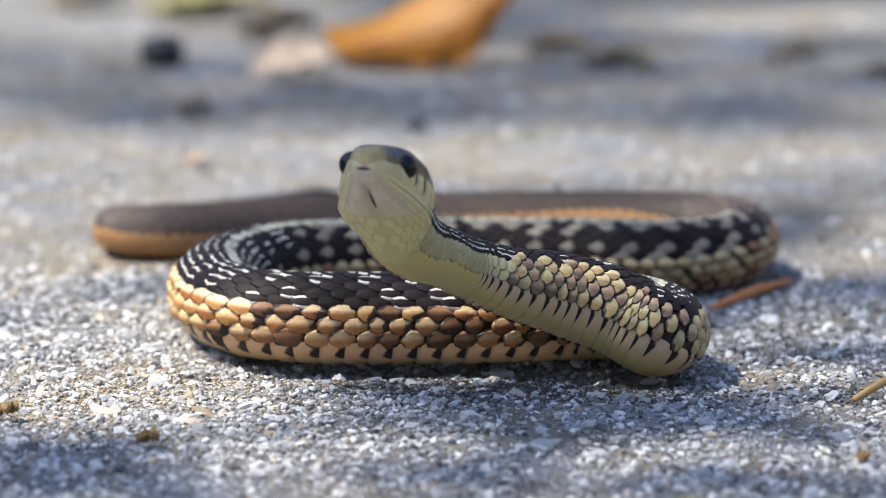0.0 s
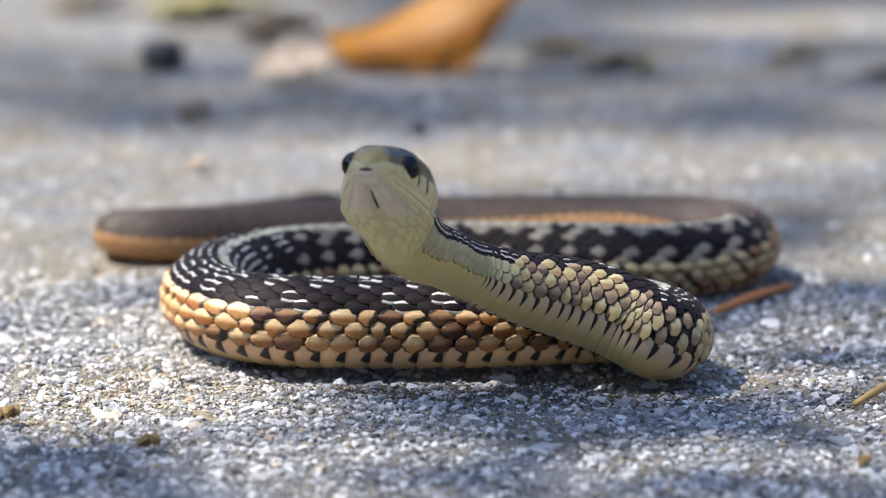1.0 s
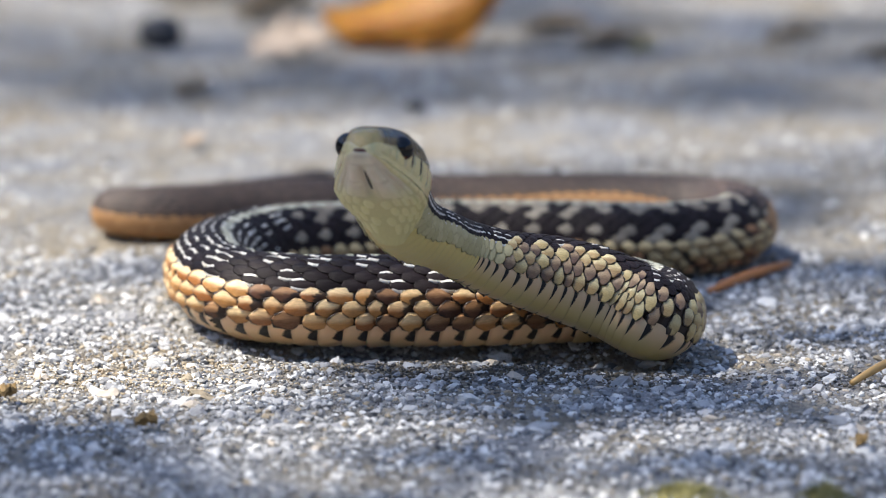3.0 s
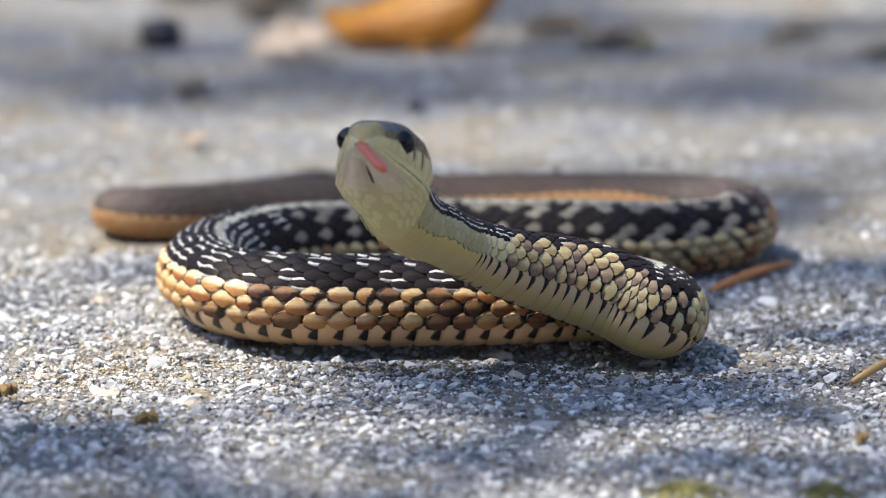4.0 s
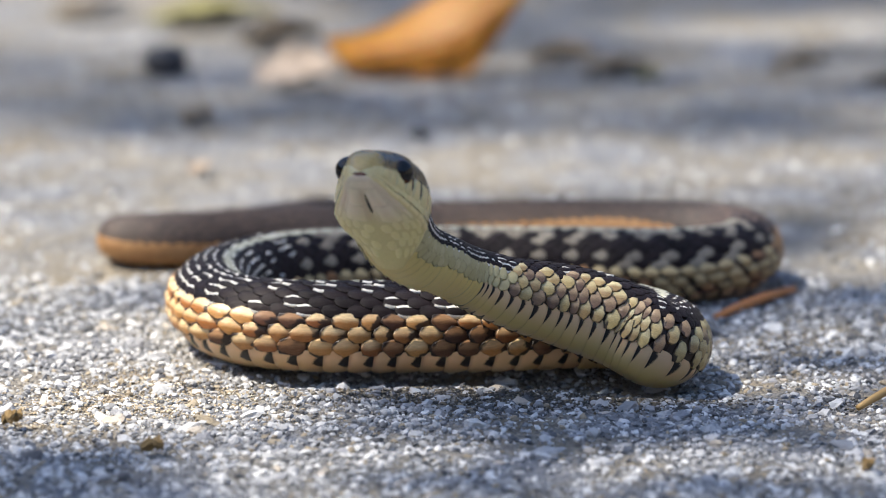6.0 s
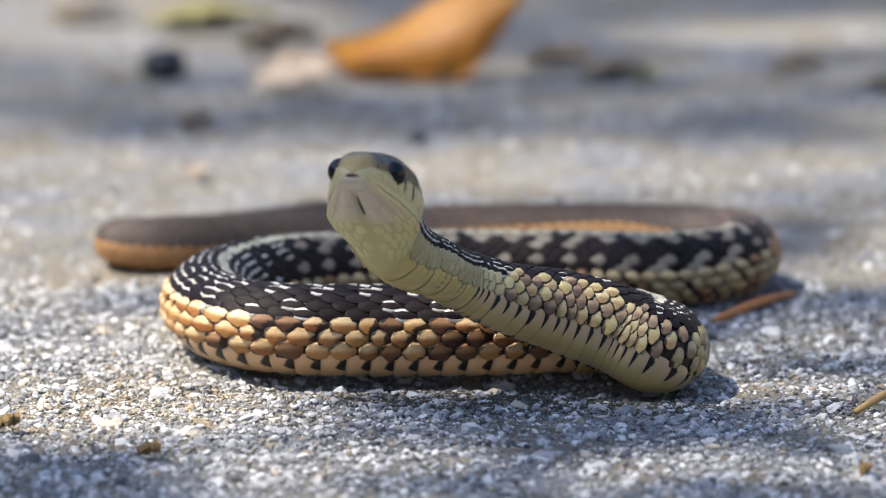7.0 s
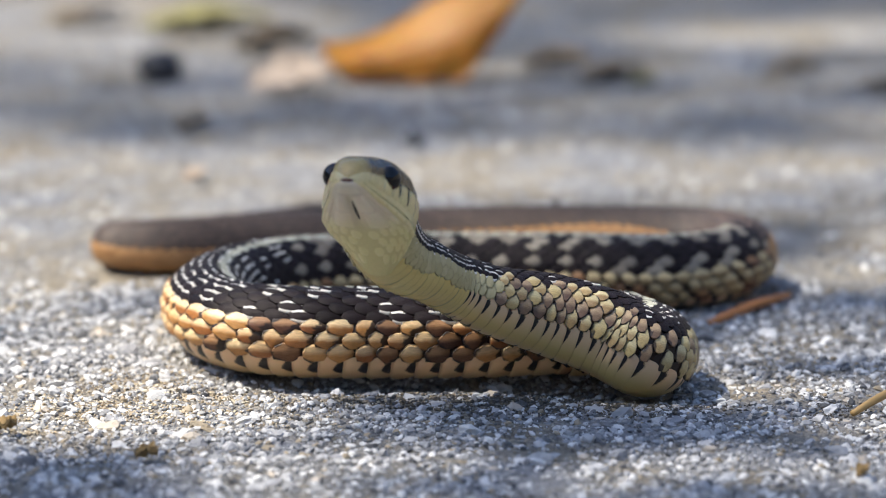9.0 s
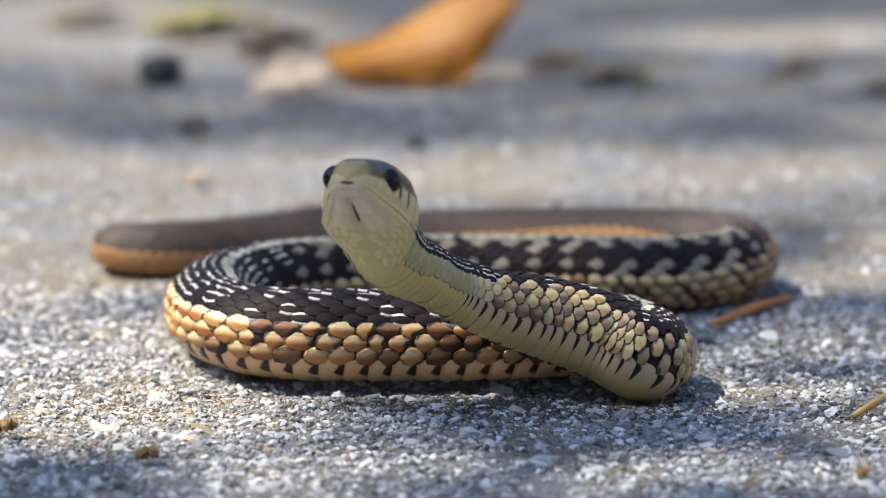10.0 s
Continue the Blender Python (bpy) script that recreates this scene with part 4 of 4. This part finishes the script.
M_OCHRE = plain("ochre leaf crumb", (0.30, 0.20, 0.08), 0.8, 0.5, 400.0, 0.4, 0.0005)
scrap(-0.0557, -0.0729, 0.0028, M_OCHRE, "tiny ochre leaf crumb on sunlit concrete", 12, 0.0006, 25)
scrap(-0.0368, -0.0862, 0.0030, M_OCHRE, "tiny ochre leaf crumb on concrete", 13, 0.0008, -15)
scrap(0.0520, -0.0960, 0.0022, M_OCHRE, "tiny ochre leaf crumb on concrete", 14, 0.0005, 60)
scrap(0.0885, 0.221, 0.012, M_DEBRIS, "brown leaf scrap lying on concrete", 15, 0.0015, 0, 0.35)
scrap(0.0715, 0.241, 0.012, M_DEBRIS, "brown leaf scrap lying on concrete", 16, 0.002, 12, 0.45)


def moss_tuft(x, y, size, seed):
    """A low cushion of short yellow-green shoots."""
    rng = random.Random(seed)
    vs, fs = [], []
    for _ in range(420):
        a, r = rng.uniform(0, 6.283), size * math.sqrt(rng.random())
        p = Vector((r * math.cos(a) * 1.6, r * math.sin(a), 0))
        h = 0.0022 * (1.1 - r / size) * rng.uniform(0.6, 1.2) + 0.0004
        lean = Vector((rng.uniform(-1, 1), rng.uniform(-1, 1), 0)) * h * 0.5
        w = Vector((math.cos(a + 1.2), math.sin(a + 1.2), 0)) * 0.00018
        k = len(vs)
        vs.extend([p - w, p + w, p + lean * 0.5 + w * 0.8 + Vector((0, 0, h * 0.6)), p + lean + Vector((0, 0, h)), p + lean * 0.5 - w * 0.8 + Vector((0, 0, h * 0.6))])
        fs.append((k, k + 1, k + 2, k + 3, k + 4))
    ob = new("moss", mesh_of("moss", vs, fs, [M_MOSS]))
    ob.matrix_basis = pose(x, y, relief(x, y) - 0.0003)
    return tagged(ob, "small yellow-green moss cushion on grey concrete", "moss", kind="stuff")


M_MOSS = plain("yellow-green moss", (0.36, 0.33, 0.13), 0.8, 0.4, 700.0, 0.0)
moss_tuft(0.0290, -0.1165, 0.0040, 21)
moss_tuft(0.0455, -0.1185, 0.0022, 22)


# ---- plain walls added out of view, to block low sky light ----
M_WALL = plain("added grey-brown wall", (0.30, 0.28, 0.25), 0.85, 0.5, 12.0, 0.4, 0.004)


def added_wall(name, x, y, wide, deep):
    ob = new(name, mesh_of(name, [(sx * wide / 2, sy * deep / 2, z) for z in (-0.05, 1.6) for sx, sy in ((-1, -1), (1, -1), (1, 1), (-1, 1))],
                           [(3, 2, 1, 0), (4, 5, 6, 7), (0, 1, 5, 4), (1, 2, 6, 5), (2, 3, 7, 6), (3, 0, 4, 7)], [M_WALL], smooth=False))
    ob.matrix_basis = pose(x, y, 0)
    tagged(ob, "plain grey-brown wall added out of view to block low sky light", "wall", kind="structure")


added_wall("added_wall_north", 0, 4.0, 7.8, 0.15)
added_wall("added_wall_south", 0, -4.0, 7.8, 0.15)
added_wall("added_wall_east", 3.98, 0, 0.15, 8.2)
added_wall("added_wall_west", -3.98, 0, 0.15, 8.2)

# ---- the tree that shades the concrete, above the view ----
M_TREELEAF = plain("green tree leaf", (0.07, 0.10, 0.03), 0.5, 0.4, 60.0, 0.1)
M_BARK = plain("grey-brown bark", (0.16, 0.12, 0.09), 0.85, 0.5, 60.0, 0.6, 0.003)
# openings in the unseen crown, placed to shape the sun patches (mm on the ground)
GAPS = [(-46, -48, 30, 30), (-14, -40, 20, 9), (-36, -64, 24, 9), (0, 128, 150, 30), (-70, 34, 28, 30), (26, 40, 16, 12), (-80, 325, 58, 55), (85, 300, 46, 27), (75, 60, 14, 40), (-60, 84, 42, 24), (39, -43, 9, 7), (10, 250, 15, 10), (-25, 226, 15, 9)]


def sunny(x, y):
    return any(((x - a) / c) ** 2 + ((y - b) / d) ** 2 < 1 for a, b, c, d in GAPS)


def thin(x, y):
    """Where the crown is thin and lets some sun through."""
    return (x - 22) ** 2 / 400 + (y + 49) ** 2 / 170 < 1 or x > (36 if y < -35 else 40) and -66 < y < 70 or x < -30 and -25 < y < 20 or (-40 < x < 28 and -15 < y < 60)


def make_tree():
    rng = random.Random(11)
    tree = new("tree")
    base = Vector((0.0, 0.12, 0)) + SUN_FROM * 2.4
    foot = Vector((2.2, 2.6, 0.0))
    top = Vector((1.7, 2.2, 3.6))
    v, f = lathe_stick([foot, foot.lerp(top, 0.35) + Vector((0.03, 0, 0)), foot.lerp(top, 0.7), top], [0.16, 0.12, 0.10, 0.06], 14)
    part_of("trunk", mesh_of("trunk", v, f, [M_BARK]), tree)
    for k in range(4):
        tip = base + Vector((rng.uniform(-0.3, 0.3), rng.uniform(-0.3, 0.3), rng.uniform(0.05, 0.3)))
        start = foot.lerp(top, 0.7 + 0.1 * k)
        v, f = lathe_stick([start, start.lerp(tip, 0.4) + Vector((0, 0, 0.25)), start.lerp(tip, 0.8) + Vector((0, 0, 0.12)), tip], [0.05, 0.03, 0.012, 0.003], 8)
        part_of("limb", mesh_of("limb", v, f, [M_BARK]), tree)
    vs, fs = [], []
    made = 0
    while made < 5600:
        x, y = rng.uniform(-330, 330), rng.uniform(-300, 560)
        # extra leaves bunched to darken the ground in front of the neck
        if made % 60 == 0:
            x, y = rng.uniform(6, 36), rng.uniform(-72, -60)
        if sunny(x, y) or (y > 235 and rng.random() < 0.25) or (150 < y < 235 and rng.random() < 0.33) or (thin(x, y) and rng.random() < 0.44) or (x > -60 and y < -68 and rng.random() < (0.16 if x < 0 else 0.38)):
            continue
        made += 1
        c = Vector((x * MM, y * MM, 0)) + SUN_FROM * (rng.uniform(1.6, 2.2) if y < 90 else rng.uniform(2.8, 3.8))
        q = Euler((rng.uniform(-0.9, 0.9), rng.uniform(-0.9, 0.9), rng.uniform(0, 6.3))).to_matrix()
        size = rng.uniform(0.016, 0.030)
        k = len(vs)
        for a, b, h in ((-0.5, 0, 0), (-0.2, 0.24, 0.06), (0.2, 0.2, 0.05), (0.55, 0, -0.05), (0.2, -0.2, 0.05), (-0.2, -0.24, 0.06), (0, 0, 0)):
            vs.append(c + q @ (Vector((a, b, h)) * size))
        fs.extend([(k + a, k + (a + 1) % 6, k + 6) for a in range(6)])
    tagged(part_of("crown", mesh_of("crown", vs, fs, [M_TREELEAF]), tree), kind="stuff")
    return tagged(tree, "small leafy tree shading the concrete with dappled light", "tree")


make_tree()


# ---- things that move ----
HEAD_WAY = [(0, -0.18, -0.4), (0.5, -0.03, -0.22), (1, 0, 0.05), (1.5, 0.02, 0.06), (2, -0.25, -0.18), (2.5, -0.45, -0.4), (4, -0.33, 0.42), (4.5, -0.41, 0.45),
            (5, -0.51, 0.24), (5.5, -0.70, -0.1), (7, -1.82, 0.27), (7.5, -1.76, 0.34), (8, -1.80, -0.03), (8.5, -1.81, 0.24), (9, -2.02, -0.06), (9.5, -1.98, 0.08), (10, -2.13, -0.05)]
NECK_WAY = [(0, -0.30, -0.03), (0.5, -0.04, -0.03), (1, 0, 0.05), (1.5, 0.02, 0.05), (2, -0.34, -0.17), (2.5, -0.63, -0.2), (4, -0.30, -0.1), (4.5, -0.36, -0.18),
            (5, -0.40, -0.25), (5.5, -0.55, -0.32), (7, -0.62, -0.7), (7.5, -1.0, -0.4), (8, -0.96, -1.2), (8.5, -1.38, -0.76), (9, -1.6, -0.96), (9.5, -1.4, -1.05), (10, -2.1, -1.05)]
BEND_WAY = [(0, 1.22, 0.25), (0.5, 0.09, -0.1), (1, 0, 0.05), (1.5, 0.26, 0.3), (2, 0.82, 0.36), (2.5, 1.35, 0.45), (4, -0.17, 0.3), (4.5, 0, 0.45),
            (5, 0.26, 0.35), (5.5, 0.52, 0.03), (7, -0.05, 0.25), (7.5, 0.39, 0.4), (8, -0.43, -0.3), (8.5, 0.26, 0.2), (9, 0.52, 0.1), (9.5, -0.33, -0.3), (10, 0.9, 0.3)]
# seconds, how far out (0 to 1), degrees down, degrees to its left, degrees by which the prongs bend up, how far the prongs are out
FLICK = [(0, 0, 0, 0, 0, 0), (0.04, 0.1, 0, -2, 60, 0.8), (0.1, 1, 15, 6, 78, 1), (0.2, 1, 15, 3, 78, 1), (0.27, 1, 20, 4, 40, 1), (0.34, 0.9, 45, 4, -10, 1), (0.4, 1, 68, 3, -5, 0.6),
         (0.5, 1, 77, 12, 0, 0), (0.56, 1, 56, 2, 0, 0), (0.62, 1, 30, -8, 0, 0), (0.66, 0.4, 0, 0, 0, 0), (0.7, 0.1, 0, 0, 0, 0), (0.75, 0, 0, 0, 0, 0), (1.42, 0, 0, 0, 0, 0)]
FLICK += [(1.46, 0.02, 0, 0, 60, 0.5), (1.5, 0.12, 0, -1, 84, 1), (1.54, 0.7, 20, 0, 20, 1), (1.6, 1, 70, 3, -10, 0.7), (1.7, 1, 77, 18, 0, 0), (1.77, 1, 52, 16, 0, 0), (1.83, 0.7, 20, 6, 30, 0.6),
          (1.9, 1, 15, 8, 78, 1), (1.94, 0.7, 34, -4, 10, 0.5), (1.97, 1, 48, -8, 0, 0), (2.0, 1, 50, -9, 0, 0), (2.05, 0.9, 22, -4, 0, 0), (2.1, 0.3, 0, 0, 0, 0)]
FLICK += [(2.15, 0, 0, 0, 0, 0), (3.5, 0, 0, 0, 0, 0), (3.57, 0.1, 0, 0, 60, 0.8), (3.64, 1, 15, 6, 76, 1), (3.72, 0.8, 45, 4, 0, 1), (3.8, 1, 73, 8, -8, 0.6), (3.9, 1, 70, 34, 0, 0.1), (4.0, 1, 32, 36, 0, 0),
          (4.05, 1, 50, 30, 0, 0), (4.1, 1, 74, 18, 0, 0), (4.2, 1, 62, -12, 0, 0), (4.27, 0.6, 22, -6, 0, 0), (4.32, 0.2, 0, 0, 0, 0)]
FLICK += [(4.37, 0, 0, 0, 0, 0), (7.55, 0, 0, 0, 0, 0), (7.62, 0.08, 0, 0, 0, 0), (7.7, 0.5, 18, 0, 0, 0), (7.8, 1, 66, 2, 0, 0), (7.9, 1, 76, 16, 0, 0), (8.0, 1, 78, 22, 0, 0), (8.1, 1, 76, 14, 0, 0),
          (8.2, 1, 54, -10, 0, 0), (8.26, 0.4, 5, 0, 0, 0), (8.31, 0.1, 0, 0, 0, 0), (8.36, 0, 0, 0, 0, 0), (9.21, 0, 0, 0, 0, 0)]
FLICK += [(9.26, 0.02, 0, 0, 60, 0.5), (9.3, 0.12, 0, -1, 82, 1), (9.36, 0.8, 8, 0, 70, 1), (9.42, 1, 15, 0, 78, 1), (9.5, 1, 15, 3, 78, 1), (9.55, 0.8, 45, 6, 10, 0.8),
          (9.6, 1, 76, 16, 0, 0), (9.7, 1, 74, 8, 0, 0), (9.75, 0.7, 40, 4, 0, 0.5), (9.8, 1, 15, 6, 76, 1), (9.85, 0.8, 45, 4, 20, 1), (9.9, 1, 68, 6, -5, 0.8), (9.94, 0.5, 20, 0, 0, 0), (9.97, 0.2, 0, 0, 0, 0),
          (10, 0, 0, 0, 0, 0)]


def head_now(t):
    """The head's place at t seconds."""
    dx, dz = (float(np.interp(t, [r[0] for r in HEAD_WAY], [r[c] for r in HEAD_WAY])) for c in (1, 2))
    return Matrix.Translation((dx * MM, 0, dz * MM)) @ HEAD_POSE


def motions():
    for ob in (head, jaw):
        walk(ob, [(t, Matrix.Translation((dx * MM, 0, dz * MM)) @ HEAD_POSE) for t, dx, dz in HEAD_WAY])
    bend_s = arc_at(len(NECK) + 8)
    for seg, s, centre in SEGMENTS:
        if s < S_COIL + 22:
            k = min(1.0, max(0.0, (s - 4.0) / 22.0))
            fade = min(1.0, max(0.0, (S_COIL + 20 - s) / 20.0))
            rows = [(a[0], fade * ((1 - k) * a[1] + k * b[1]), fade * ((1 - k) * a[2] + k * b[2])) for a, b in zip(HEAD_WAY, NECK_WAY)]
        elif abs(s - bend_s) < 40:
            k = math.exp(-((s - bend_s) / 16.0) ** 2)
            rows = [(t, k * dx, k * dz) for t, dx, dz in BEND_WAY]
        else:
            continue
        walk(seg, [(t, Matrix.Translation(((centre[0] + dx) * MM, centre[1] * MM, (centre[2] + dz) * MM))) for t, dx, dz in rows])
    still = [(t, 0, 0, 0, 0, 0) for t in (1.0, 2.5, 2.9, 4.5, 5.0, 5.5, 6.2, 7.0, 8.5, 9.0)]
    rows = sorted(FLICK + still)
    walk(tongue, [(t, head_now(t) @ pose((0.3 + 11.2 * e) * MM, 0, (-1.0 + 0.05 * e) * MM, 0, down, side)) for t, e, down, side, up, out in rows])
    for ob, side in zip(prongs, (1, -1)):
        walk(ob, [(t, pose((3.0 + 7.5 * out) * MM, side * 0.10 * out * MM, 0, 0, -up, 0) @ pose(0, 0, 0, 0, 0, side * 9 * out)) for t, e, down, turn, up, out in rows])


motions()
